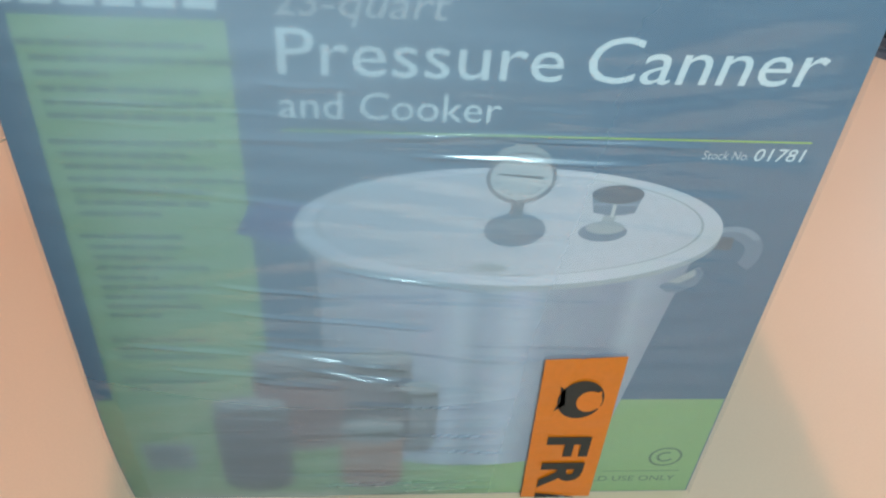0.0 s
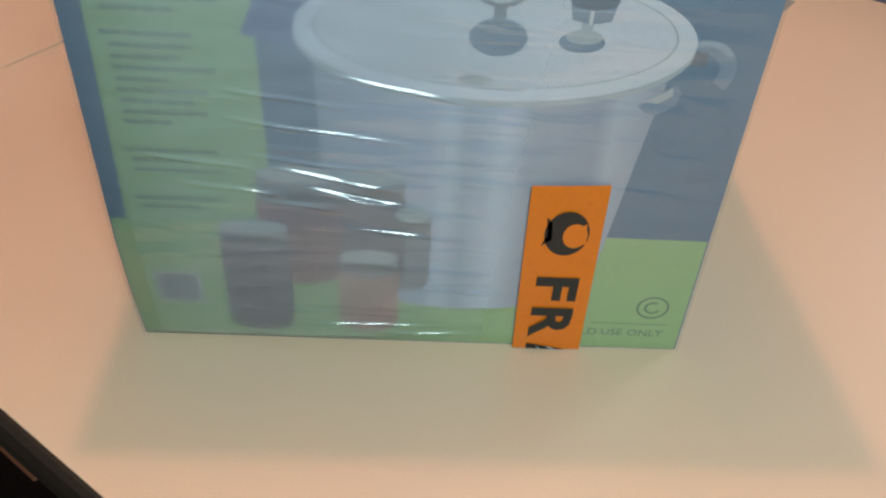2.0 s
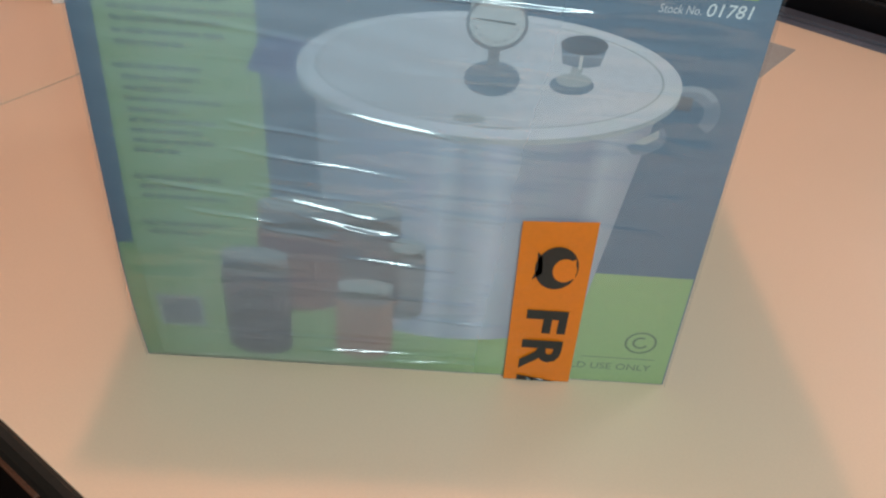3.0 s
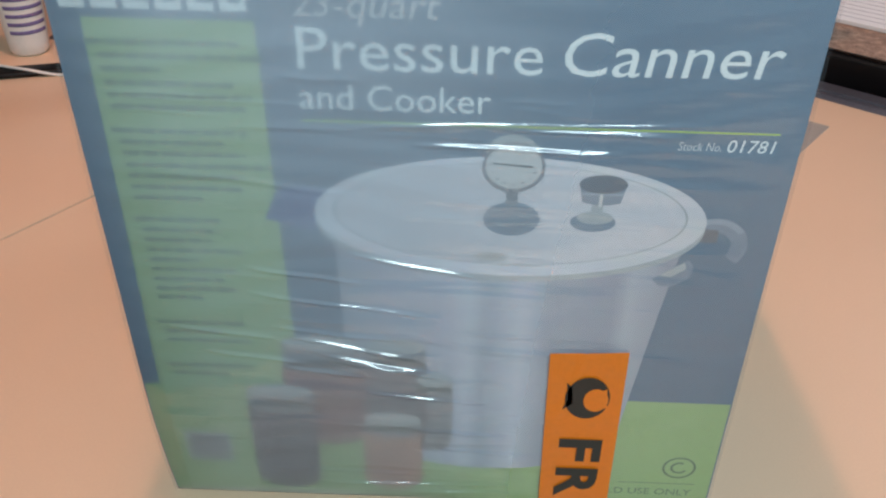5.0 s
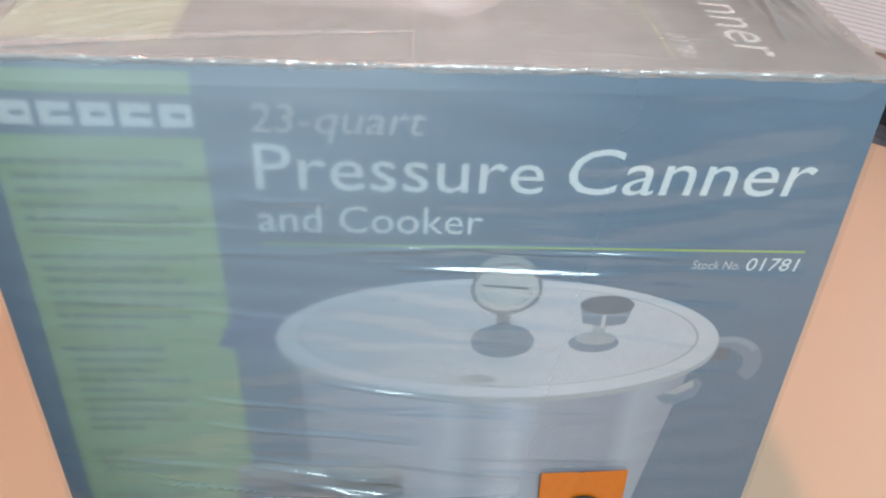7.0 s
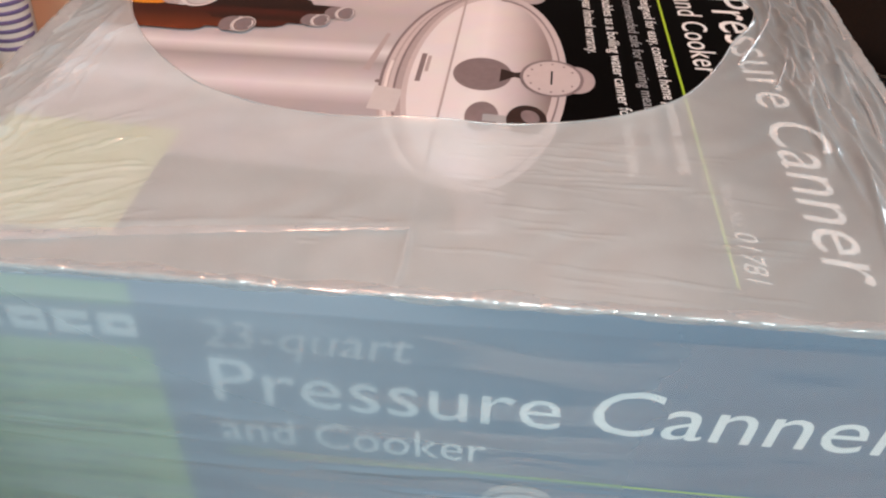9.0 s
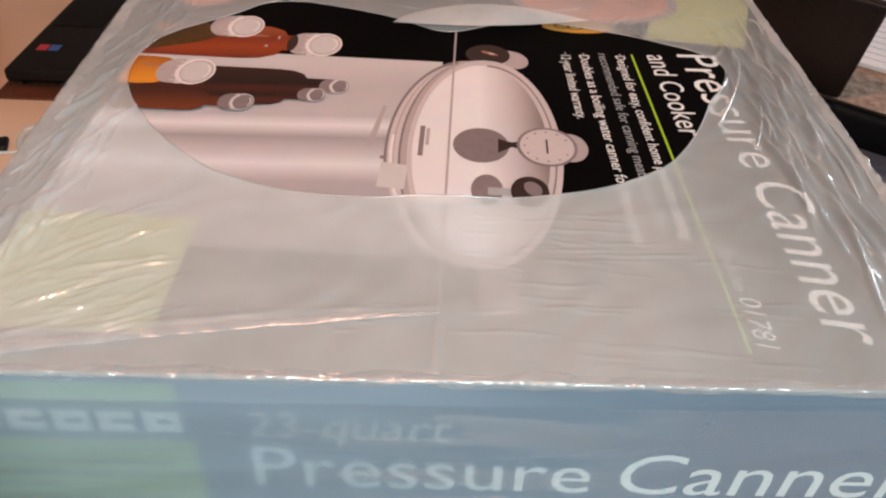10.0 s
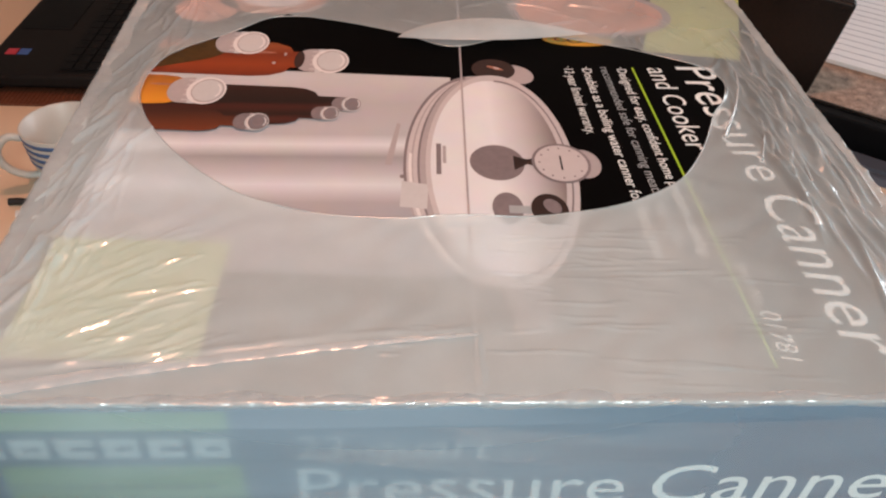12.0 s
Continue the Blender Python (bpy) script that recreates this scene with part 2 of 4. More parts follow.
PORCELAIN = material("white_porcelain", (0.60, 0.56, 0.52), 0.4, vary=0.03, coat=0.05)
GLAZE = material("blue_glaze", (0.06, 0.13, 0.30), 0.25, vary=0.2, coat=0.4)
PLASTIC_WHITE = material("white_plastic", (0.80, 0.78, 0.76), 0.38, vary=0.04)
PURPLE = material("purple_print", (0.18, 0.14, 0.32), 0.45, vary=0.3, grain=150)
RED = material("red_sticker", (0.55, 0.05, 0.08), 0.35)
BLUE = material("blue_sticker", (0.06, 0.14, 0.40), 0.35)
CABLE_BLACK = material("black_rubber", (0.015, 0.014, 0.014), 0.5)
SHADOW_GREY = material("table_shadow_grey", (0.34, 0.31, 0.28), 0.7)
FLOOR = material("dark_wood_floor", (0.10, 0.055, 0.03), 0.45, vary=0.35, grain=30, bump=0.1)
WALL = material("warm_white_paint", (0.52, 0.48, 0.43), 0.85, vary=0.04, bump=0.05)

# ---- helpers for meshes ----


def mesh_of(bm, name, mat, smooth=False):
    me = bpy.data.meshes.new(name)
    bm.normal_update()
    bm.to_mesh(me)
    bm.free()
    me.materials.append(mat)
    if smooth:
        for p in me.polygons:
            p.use_smooth = True
    return me


def part(name, bm, mat, parent, label="", smooth=False):
    ob = new(name, mesh_of(bm, name, mat, smooth))
    ob.parent = parent
    return tagged(ob, label)


def thing(name, label, category, group="", kind="", m=None):
    ob = new(name)
    ob.empty_display_size = 0.05
    if m:
        ob.matrix_world = m
    return tagged(ob, label, category, group, kind)


def box(lo, hi, bevel=0.0, seg=2, m=None):
    bm = bmesh.new()
    bmesh.ops.create_cube(bm, size=1)
    for v in bm.verts:
        v.co = Vector([lo[k] + (v.co[k] + 0.5) * (hi[k] - lo[k]) for k in range(3)])
    if bevel:
        bmesh.ops.bevel(bm, geom=bm.edges[:], offset=bevel, segments=seg, affect="EDGES", profile=0.5)
    if m:
        bm.transform(m)
    return bm


def prism(points, z0, z1, bevel=0.0):
    """An upright slab over a polygon of (x, y)."""
    bm = bmesh.new()
    f = bm.faces.new([bm.verts.new((x, y, z0)) for x, y in points])
    up = bmesh.ops.extrude_face_region(bm, geom=[f])
    for v in up["geom"]:
        if isinstance(v, bmesh.types.BMVert):
            v.co.z = z1
    bmesh.ops.recalc_face_normals(bm, faces=bm.faces[:])
    if bevel:
        top = [e for e in bm.edges if all(abs(v.co.z - z1) < 1e-6 for v in e.verts)]
        bmesh.ops.bevel(bm, geom=top, offset=bevel, segments=3, affect="EDGES", profile=0.5)
    return bm


def lathe(profile, n=48, m=None):
    bm = bmesh.new()
    rings = []
    for r, z in profile:
        rings.append([bm.verts.new((r * math.cos(2 * math.pi * k / n), r * math.sin(2 * math.pi * k / n), z)) for k in range(n)] if r > 1e-6 else [bm.verts.new((0, 0, z))])
    for a, b in zip(rings, rings[1:]):
        for k in range(n):
            q = [a[k % len(a)], a[(k + 1) % len(a)], b[(k + 1) % len(b)], b[k % len(b)]]
            q = list(dict.fromkeys(q))
            if len(q) > 2:
                bm.faces.new(q)
    bmesh.ops.recalc_face_normals(bm, faces=bm.faces[:])
    if m:
        bm.transform(m)
    return bm


def tube(points, r, n=10):
    """A round cord along a smooth run through the points."""
    pts = [Vector(p) for p in points]
    run = []
    for k in range(len(pts) - 1):
        p0, p1, p2, p3 = pts[max(0, k - 1)], pts[k], pts[k + 1], pts[min(len(pts) - 1, k + 2)]
        for j in range(10):
            t = j / 10
            run.append(0.5 * ((2 * p1) + (p2 - p0) * t + (2 * p0 - 5 * p1 + 4 * p2 - p3) * t * t + (3 * p1 - p0 - 3 * p2 + p3) * t ** 3))
    run.append(pts[-1])
    bm, rings = bmesh.new(), []
    for k, p in enumerate(run):
        d = (run[min(k + 1, len(run) - 1)] - run[max(k - 1, 0)]).normalized()
        a = d.cross(Vector((0.3, 0.2, 1))).normalized()
        b = d.cross(a)
        rings.append([bm.verts.new(p + r * (math.cos(2 * math.pi * j / n) * a + math.sin(2 * math.pi * j / n) * b)) for j in range(n)])
    for a, b in zip(rings, rings[1:]):
        for j in range(n):
            bm.faces.new((a[j], a[(j + 1) % n], b[(j + 1) % n], b[j]))
    bm.faces.new(rings[0][::-1])
    bm.faces.new(rings[-1])
    bmesh.ops.recalc_face_normals(bm, faces=bm.faces[:])
    return bm


# ---- setting ----
def structure(name, bm, mat, label, category):
    return tagged(new(name, mesh_of(bm, name, mat)), label, category, kind="structure")


structure("floor", box((-3, -3.2, -0.1), (3, 4, 0)), FLOOR, "dark brown wooden floor of the room", "floor")
structure("ceiling", box((-3.1, -3.3, 2.7), (3.1, 4.1, 2.8)), WALL, "plain off-white painted ceiling", "ceiling")
structure("wall_north", box((-3.1, 4, 0), (3.1, 4.1, 2.7)), WALL, "plain warm white painted wall", "wall")
structure("wall_south", box((-3.1, -3.3, 0), (3.1, -3.2, 2.7)), WALL, "plain warm white painted wall", "wall")
structure("wall_east", box((3, -3.2, 0), (3.1, 4, 2.7)), WALL, "plain warm white painted wall", "wall")
structure("wall_west", box((-3.1, -3.2, 0), (-3, 4, 2.7)), WALL, "plain warm white painted wall", "wall")

# ---- table: two cream leaves, dark trim, legs ----
T = 0.75
NEAR_D = Vector((0.79, -0.613)).normalized()
FAR_D = Vector((0.79, -0.613)).normalized()
NEAR_P, FAR_P = Vector((-0.229, -0.108)), Vector((0.565, 0.730))
SEAM_P, SEAM_D = Vector((-0.454, 0.359)), Vector((0.54, 0.84)).normalized()


def cross(p, d, q, e):
    k = ((q - p).x * e.y - (q - p).y * e.x) / (d.x * e.y - d.y * e.x)
    return p + d * k


A, B = NEAR_P - NEAR_D * 1.40, NEAR_P + NEAR_D * 0.95
C, D = FAR_P + FAR_D * 0.65, FAR_P - FAR_D * 1.50
S1, S2 = cross(NEAR_P, NEAR_D, SEAM_P, SEAM_D), cross(FAR_P, FAR_D, SEAM_P, SEAM_D)
gap = Vector((SEAM_D.y, -SEAM_D.x)) * 0.0018
table = thing("dining_table", "cream laminate dining table with dark edge trim", "table")
part("table_leaf", prism([A, S1 - gap, S2 - gap, D], T - 0.028, T, 0.0003), LAMINATE, table)
part("table_leaf", prism([S1 + gap, B, C, S2 + gap], T - 0.028, T, 0.0003), LAMINATE, table)


def inset(p, k):
    mid = (A + B + C + D) / 4
    return mid + (p - mid) * k


part("under_frame", prism([inset(p, 0.93) for p in (A, B, C, D)], T - 0.10, T - 0.0285), BLACK, table, "dark frame under the leaves")


def trim(p, q, width, drop, mat, name, groove=False):
    d = (q - p).normalized()
    out = Vector((d.y, -d.x))
    bm = bmesh.new()
    prof = [(0.0005, 0.0), (width * 0.35, 0.001), (width * 0.75, -0.004), (width, -0.016), (width, -drop), (0.0005, -drop)]
    if groove:
        prof[1:4] = [(0.016, 0.001), (0.034, -0.002), (0.037, -0.012), (0.043, -0.012), (0.046, -0.003), (width * 0.9, -0.003), (width, -0.014)]
    ends = []
    for e in (p, q):
        ends.append([bm.verts.new((e.x + out.x * o, e.y + out.y * o, T + h)) for o, h in prof])
    for k in range(len(prof)):
        j = (k + 1) % len(prof)
        bm.faces.new((ends[0][k], ends[0][j], ends[1][j], ends[1][k]))
    bm.faces.new(ends[0])
    bm.faces.new(ends[1][::-1])
    bmesh.ops.recalc_face_normals(bm, faces=bm.faces[:])
    return part(name, bm, mat, table, "dark edge trim of the table")


trim(A, B, 0.009, 0.029, RIM_BROWN, "edge_trim")
trim(B, C, 0.03, 0.05, RIM, "edge_trim")
trim(C, D, 0.083, 0.05, RIM, "edge_trim", True)
trim(D, A, 0.03, 0.05, RIM, "edge_trim")
for p in (A, B, C, D):
    q = inset(p, 0.88)
    part("leg", box((q.x - 0.03, q.y - 0.03, 0), (q.x + 0.03, q.y + 0.03, T - 0.1), 0.004), BLACK, table)

# ---- the carton ----
W, DEP, H = 0.39, 0.406, 0.391
SKEW = -0.018  # the sides lean off square by one degree


def flare(u, v):
    """How far the crushed left side of the carton leans out at u across and v up."""
    side_share = min(1.0, max(0.0, (-u - 0.10) / 0.095))
    low = min(1.0, v / 0.10)
    return -side_share * (0.006 * low * (2 - low) + 0.008 * v / 0.36)


def flared(bm, cuts=8):
    bmesh.ops.subdivide_edges(bm, edges=bm.edges[:], cuts=cuts, use_grid_fill=True)
    for p in bm.verts:
        p.co.x += flare(p.co.x, max(0.0, p.co.z)) + SKEW * max(0.0, p.co.y)
    return bm


carton = thing("cardboard_box", "blue printed cardboard carton wrapped in film, standing on the table", "box", m=pose(0, 0, T))


def carton_body():
    """A slightly crushed carton: sides bulge a little, edges are worn round."""
    return flared(box((-W / 2 + 0.001, 0.0, 0.0), (W / 2 - 0.001, DEP, H - 0.001)))


body = part("body", carton_body(), CARD, carton, "brown cardboard body")


class Sheet:
    """Flat print laid in thin layers on one face of the carton: (u, v) on the face, and a layer number."""

    def __init__(self, owner, place, step):
        self.owner, self.place, self.step = owner, place, step

    def put(self, name, bm2, layer, mat, label=""):
        for v in bm2.verts:
            v.co = self.place(v.co.x, v.co.y, layer * self.step)
        bmesh.ops.recalc_face_normals(bm2, faces=bm2.faces[:])
        return part(name, bm2, mat, self.owner, label)

    def poly(self, name, pts, layer, mat, label=""):
        bm2 = bmesh.new()
        bm2.faces.new([bm2.verts.new((u, v, 0)) for u, v in pts])
        return self.put(name, bm2, layer, mat, label)

    def rect(self, name, u0, v0, u1, v1, layer, mat, label=""):
        return self.poly(name, [(u0, v0), (u1, v0), (u1, v1), (u0, v1)], layer, mat, label)

    def disc(self, name, u, v, ru, rv, layer, mat, label="", a0=0, a1=360, n=64, turn=0, hole=0.0):
        bm2 = bmesh.new()
        c, s = math.cos(radians(turn)), math.sin(radians(turn))

        def at(k, f):
            t = radians(a0 + (a1 - a0) * k / n)
            x, y = ru * f * math.cos(t), rv * f * math.sin(t)
            return bm2.verts.new((u + x * c - y * s, v + x * s + y * c, 0))
        if hole:
            o, i = [at(k, 1) for k in range(n + 1)], [at(k, hole) for k in range(n + 1)]
            for k in range(n):
                bm2.faces.new((o[k], o[k + 1], i[k + 1], i[k]))
        else:
            bm2.faces.new([at(k, 1) for k in range(n if a1 - a0 >= 360 else n + 1)])
        return self.put(name, bm2, layer, mat, label)

    def text(self, words, u0, v0, u1, cap, layer, mat, shear=0.0, m=None, name="lettering", bold=0.0):
        """Words from u0 to u1 on the baseline v0 with capitals cap high."""
        cu = bpy.data.curves.new("letters", "FONT")
        cu.body, cu.size, cu.shear, cu.resolution_u, cu.offset = words, 1.0, shear, 3, bold
        ob = bpy.data.objects.new("letters", cu)
        me = bpy.data.meshes.new_from_object(ob)
        bpy.data.objects.remove(ob)
        bm2 = bmesh.new()
        bm2.from_mesh(me)
        bpy.data.meshes.remove(me)
        xs = [v.co.x for v in bm2.verts]
        lo, hi = min(xs), max(xs)
        for v in bm2.verts:
            x, y = u0 + (v.co.x - lo) / (hi - lo) * (u1 - u0), v0 + v.co.y / 0.70 * cap
            if m:
                x, y = m(x, y)
            v.co = Vector((x, y, 0))
        return self.put(name, bm2, layer, mat)


front_panel = part("front_panel", flared(box((-W / 2 + 0.0005, -0.0010, 0.0005), (W / 2 - 0.0005, -0.0002, H + 0.0001))), INK_BLUE, carton, "blue printed front with a picture of the pot")
fp = Sheet(front_panel, lambda u, v, h: Vector((u + flare(u, max(0.0, v)), -0.0011 - h, v)), 0.00007)
# green field of the front: side strip, foot, and the brand band
fp.poly("green_strip", [(-0.0955, 0.1036), (-0.101, 0.3575)] + [(-0.1800 - 0.0004 * k, 0.3575 - 0.2539 * k / 10) for k in range(11)], 1, INK_GREEN)
fp.rect("green_strip", -0.1850, 0.378, -0.103, 0.3885, 1, INK_GREEN)
fp.poly("green_foot", [(-0.1935, 0.001), (0.1935, 0.001), (0.1935, 0.1035)] + [(-0.1 - 0.0935 * k / 6, 0.1035) for k in range(7)] + [(-0.1935, 0.1035 - 0.1 * k / 8) for k in range(1, 8)], 1, INK_GREEN)
# the brand mark as plain blocks
for k in range(6):
    u = -0.1885 + k * 0.0146
    fp.rect("mark_block", u, 0.3625, u + 0.0118, 0.3735, 2, INK_WHITE)
    fp.rect("mark_slot", u + 0.004, 0.3668, u + 0.0118 * (0.8 if k % 2 else 1.0), 0.3692, 3, INK_BLUE)
fp.text("23-", -0.0805, 0.3612, -0.0545, 0.0138, 2, INK_STEEL, 0.1)
fp.text("quart", -0.0525, 0.3612, -0.0045, 0.0142, 2, INK_STEEL, 0.2)
fp.text("Pressure", -0.080, 0.3325, 0.0495, 0.0235, 2, INK_WHITE, 0.0)
fp.text("Canner", 0.0605, 0.3325, 0.1745, 0.0240, 2, INK_WHITE, 0.11, lambda x, y: (x, y + 0.012 * (x - 0.05)))
fp.text("and Cooker", -0.0805, 0.3095, 0.0235, 0.0148, 2, INK_WHITE, 0.0)
fp.rect("rule", -0.080, 0.3018, 0.1815, 0.3029, 2, INK_LIME)
fp.text("Stock No.", 0.1275, 0.2912, 0.1515, 0.0052, 2, INK_STEEL, 0.15, bold=0.008)
fp.text("01781", 0.1545, 0.2908, 0.1805, 0.0076, 2, INK_WHITE, 0.15, bold=0.004)
# small print that cannot be read, as bars
rng = random.Random(4)
rows = [(0.3430, 0.070), (0.3355, 0.078), (0.3280, 0.028), (0.3200, 0.062), (0.3130, 0.070), (0.3060, 0.066),
        (0.2915, 0.068), (0.2845, 0.052), (0.2775, 0.062), (0.2700, 0.076), (0.2630, 0.060), (0.2555, 0.058), (0.2485, 0.036),
        (0.2335, 0.046), (0.2262, 0.042), (0.2190, 0.036), (0.2118, 0.052), (0.2046, 0.028), (0.1974, 0.048), (0.1902, 0.040), (0.1830, 0.046), (0.1760, 0.026),
        (0.1560, 0.052), (0.1488, 0.034), (0.1416, 0.050), (0.1200, 0.052), (0.1130, 0.034)]
for k, (v, length) in enumerate(rows):
    u = (-0.1835 if k in (0, 6, 13, 22, 25) else -0.1805) + 0.0035 * min(1.0, (0.345 - v) / 0.12)
    end = u + length
    if u < -0.182:
        fp.disc("bullet", u - 0.003, v + 0.0017, 0.0009, 0.0009, 2, INK_TEXT, n=12)
    while u < end:
        w = rng.uniform(0.005, 0.013)
        fp.rect("text_bar", u + 0.004, v, min(u + w, end) + 0.004, v + 0.0030, 2, INK_TEXT)
        u += w + 0.0016
# blank pale square where the code was
fp.rect("pale_square", -0.1770, 0.0305, -0.1465, 0.0585, 2, INK_GREY)
fp.rect("grey_square", -0.1748, 0.0325, -0.1487, 0.0565, 3, INK_MID)
# approval ring and its line
fp.disc("ring", 0.1692, 0.0415, 0.0118, 0.0105, 2, INK_TEXT, hole=0.86)
fp.disc("ring", 0.1692, 0.0415, 0.0062, 0.0056, 2, INK_TEXT, hole=0.72, a0=60, a1=330)
fp.rect("thin_line", 0.128, 0.0250, 0.183, 0.0256, 2, INK_TEXT)
fp.text("HOUSEHOLD USE ONLY", 0.0745, 0.0135, 0.1815, 0.0062, 2, INK_TEXT)
# the pot
pot = [(-0.066, 0.225), (0.141, 0.228)] + [(0.139 - 0.018 * t, 0.215 - 0.140 * t) for t in (0.3, 0.6, 0.9)]
pot += [(0.031 + 0.090 * math.cos(radians(a)), 0.074 - 0.040 * math.sin(radians(a))) for a in range(0, 181, 12)]
pot += [(-0.060, 0.10), (-0.064, 0.16)]
fp.poly("picture_pot", pot, 3, POT_FRONT)
fp.poly("picture_handle", [(-0.106, 0.238), (-0.098, 0.258), (-0.084, 0.261), (-0.068, 0.258), (-0.066, 0.238), (-0.080, 0.231)], 3, INK_DEEP)
fp.disc("picture_handle", 0.1580, 0.2290, 0.0205, 0.0190, 3, INK_SLATE, hole=0.52, a0=-40, a1=125)
fp.disc("picture_handle", 0.1580, 0.2290, 0.0205, 0.0190, 3.6, INK_HAZE, hole=0.80, a0=35, a1=120)
fp.poly("picture_handle", [(0.142, 0.232), (0.160, 0.231), (0.160, 0.240), (0.142, 0.242)], 3.3, INK_NIGHT)
fp.poly("picture_bracket", [(0.126, 0.204), (0.146, 0.219), (0.150, 0.214), (0.1480, 0.205), (0.139, 0.199), (0.131, 0.199)], 4, INK_SLATE)
fp.poly("picture_bracket", [(0.130, 0.207), (0.144, 0.217), (0.1455, 0.212), (0.137, 0.206)], 4.4, INK_GREY)
fp.disc("picture_rim_shadow", 0.0375, 0.2395, 0.1145, 0.0405, 4, INK_GREY)
fp.disc("picture_lid_rim", 0.0375, 0.2435, 0.1145, 0.0405, 5, LID_FRONT)
fp.disc("picture_lid_groove", 0.0375, 0.2455, 0.1035, 0.0345, 6, INK_GREY, hole=0.985)
fp.disc("picture_lid_top", 0.0375, 0.2450, 0.1015, 0.0335, 6, INK_LID)
fp.disc("picture_emblem", 0.0275, 0.2165, 0.010, 0.0032, 7, INK_GREY)
fp.rect("picture_line", 0.030, 0.2105, 0.056, 0.2112, 7, INK_GREY)
fp.disc("picture_gauge_base", 0.0385, 0.2435, 0.0165, 0.0115, 7, INK_SLATE)
fp.rect("picture_gauge_neck", 0.0345, 0.252, 0.0415, 0.268, 8, INK_MID)
fp.disc("picture_gauge_dome", 0.037, 0.286, 0.0150, 0.0120, 8, INK_GREY)
fp.disc("picture_gauge_rim", 0.038, 0.2775, 0.0178, 0.0160, 9, INK_MID)
fp.disc("picture_gauge_face", 0.038, 0.2780, 0.0158, 0.0142, 10, INK_STEEL)
fp.poly("picture_needle", [(0.026, 0.2795), (0.048, 0.2775), (0.049, 0.2788), (0.026, 0.2803)], 11, INK_BLACK)
for a in range(200, 345, 24):
    fp.disc("picture_mark", 0.038 + 0.0125 * math.cos(radians(a)), 0.278 + 0.0112 * math.sin(radians(a)), 0.0008, 0.0007, 11, INK_MID, n=8)
fp.disc("picture_knob_base", 0.0860, 0.2430, 0.0132, 0.0065, 7, INK_SLATE)
fp.disc("picture_knob_base", 0.0868, 0.2462, 0.0105, 0.0045, 8, INK_GREY)
fp.poly("picture_knob_neck", [(0.0835, 0.246), (0.0905, 0.246), (0.0915, 0.262), (0.0850, 0.262)], 9, INK_GREY)
fp.poly("picture_knob_side", [(0.0785, 0.2565), (0.0860, 0.2548), (0.0935, 0.2548), (0.1005, 0.2565), (0.1030, 0.2685), (0.0760, 0.2685)], 10, INK_SLATE)
fp.rect("picture_knob_light", 0.0880, 0.2535, 0.0900, 0.2620, 11, INK_STEEL)
fp.rect("picture_knob_band", 0.0772, 0.2612, 0.1018, 0.2628, 10.5, INK_HAZE)
fp.disc("picture_knob_top", 0.0895, 0.2685, 0.0137, 0.0060, 11, INK_NIGHT)


def picture_jar(u, v, r, lid, height, fill, layer):
    """A printed preserving jar: rounded fill, a lid with a rim."""
    pts = [(u - r, v + 0.012), (u - r, v + height - lid), (u + r, v + height - lid), (u + r, v + 0.012)]
    pts += [(u + r * math.cos(radians(a)), v + 0.012 - 0.012 * math.sin(radians(a))) for a in range(15, 180, 15)]
    fp.poly("picture_jar", pts, layer, fill)
    fp.rect("picture_jar_lid", u - r * 0.96, v + height - lid, u + r * 0.96, v + height - 0.006, layer + 1, INK_MID)
    fp.disc("picture_jar_lid", u, v + height - lid, r * 0.96, 0.0065, layer + 1, INK_MID, n=32)
    fp.disc("picture_jar_top", u, v + height - 0.006, r * 0.96, 0.0065, layer + 2, INK_GREY, n=32)


picture_jar(-0.0790, 0.052, 0.027, 0.026, 0.098, INK_FRUIT, 12)
picture_jar(-0.0310, 0.050, 0.021, 0.022, 0.100, INK_BERRY, 12)
picture_jar(-0.0050, 0.050, 0.0125, 0.016, 0.072, INK_MID, 11)
picture_jar(-0.1085, 0.007, 0.0225, 0.020, 0.100, INK_BERRY, 16)
picture_jar(-0.0335, 0.009, 0.0205, 0.018, 0.076, INK_PEACH, 16)

# top of the carton: black print, the same pot turned a quarter
top_panel = part("top_panel", flared(box((-W / 2 - 0.0030, 0.001, H - 0.0009), (W / 2 - 0.0005, DEP - 0.001, H + 0.0001))), INK_BLACK, carton, "black printed top with the same picture")


def settle(u, v):
    """The print on the top sits a little askew and stretched on the crushed flaps."""
    w = 1 + G * u + K * v
    return (TU[0] * u + TU[1] * v + TU[2]) / w, min(DEP - 0.002, max(0.0012, (TV[0] * u + TV[1] * v + TV[2]) / w))


TU, TV, G, K = (0.988, 0.0226, -0.0002), (-0.0433, 1.0115, -0.004), 0.088, -0.056
tp = Sheet(top_panel, lambda u, v, h: Vector((*settle(u, v), H + 0.0002 + h)), 0.00003)
tp.rect("picture_pot", -0.193, 0.072, -0.018, 0.250, 1, POT_TOP)
tp.disc("picture_pot_collar", -0.0020, 0.1605, 0.0410, 0.0925, 1.5, INK_ROSE)
tp.disc("picture_pot_collar", -0.0012, 0.1605, 0.0405, 0.0920, 2, INK_PALE)
tp.disc("picture_pot_collar", 0.0006, 0.1605, 0.0400, 0.0915, 3, INK_ROSE)
tp.disc("picture_pot_collar", 0.0014, 0.1605, 0.0398, 0.0918, 3.5, INK_PALE)
tp.disc("picture_collar_shade", -0.0020, 0.1605, 0.0412, 0.0928, 3.7, INK_DUSK, hole=0.965, a0=100, a1=205)
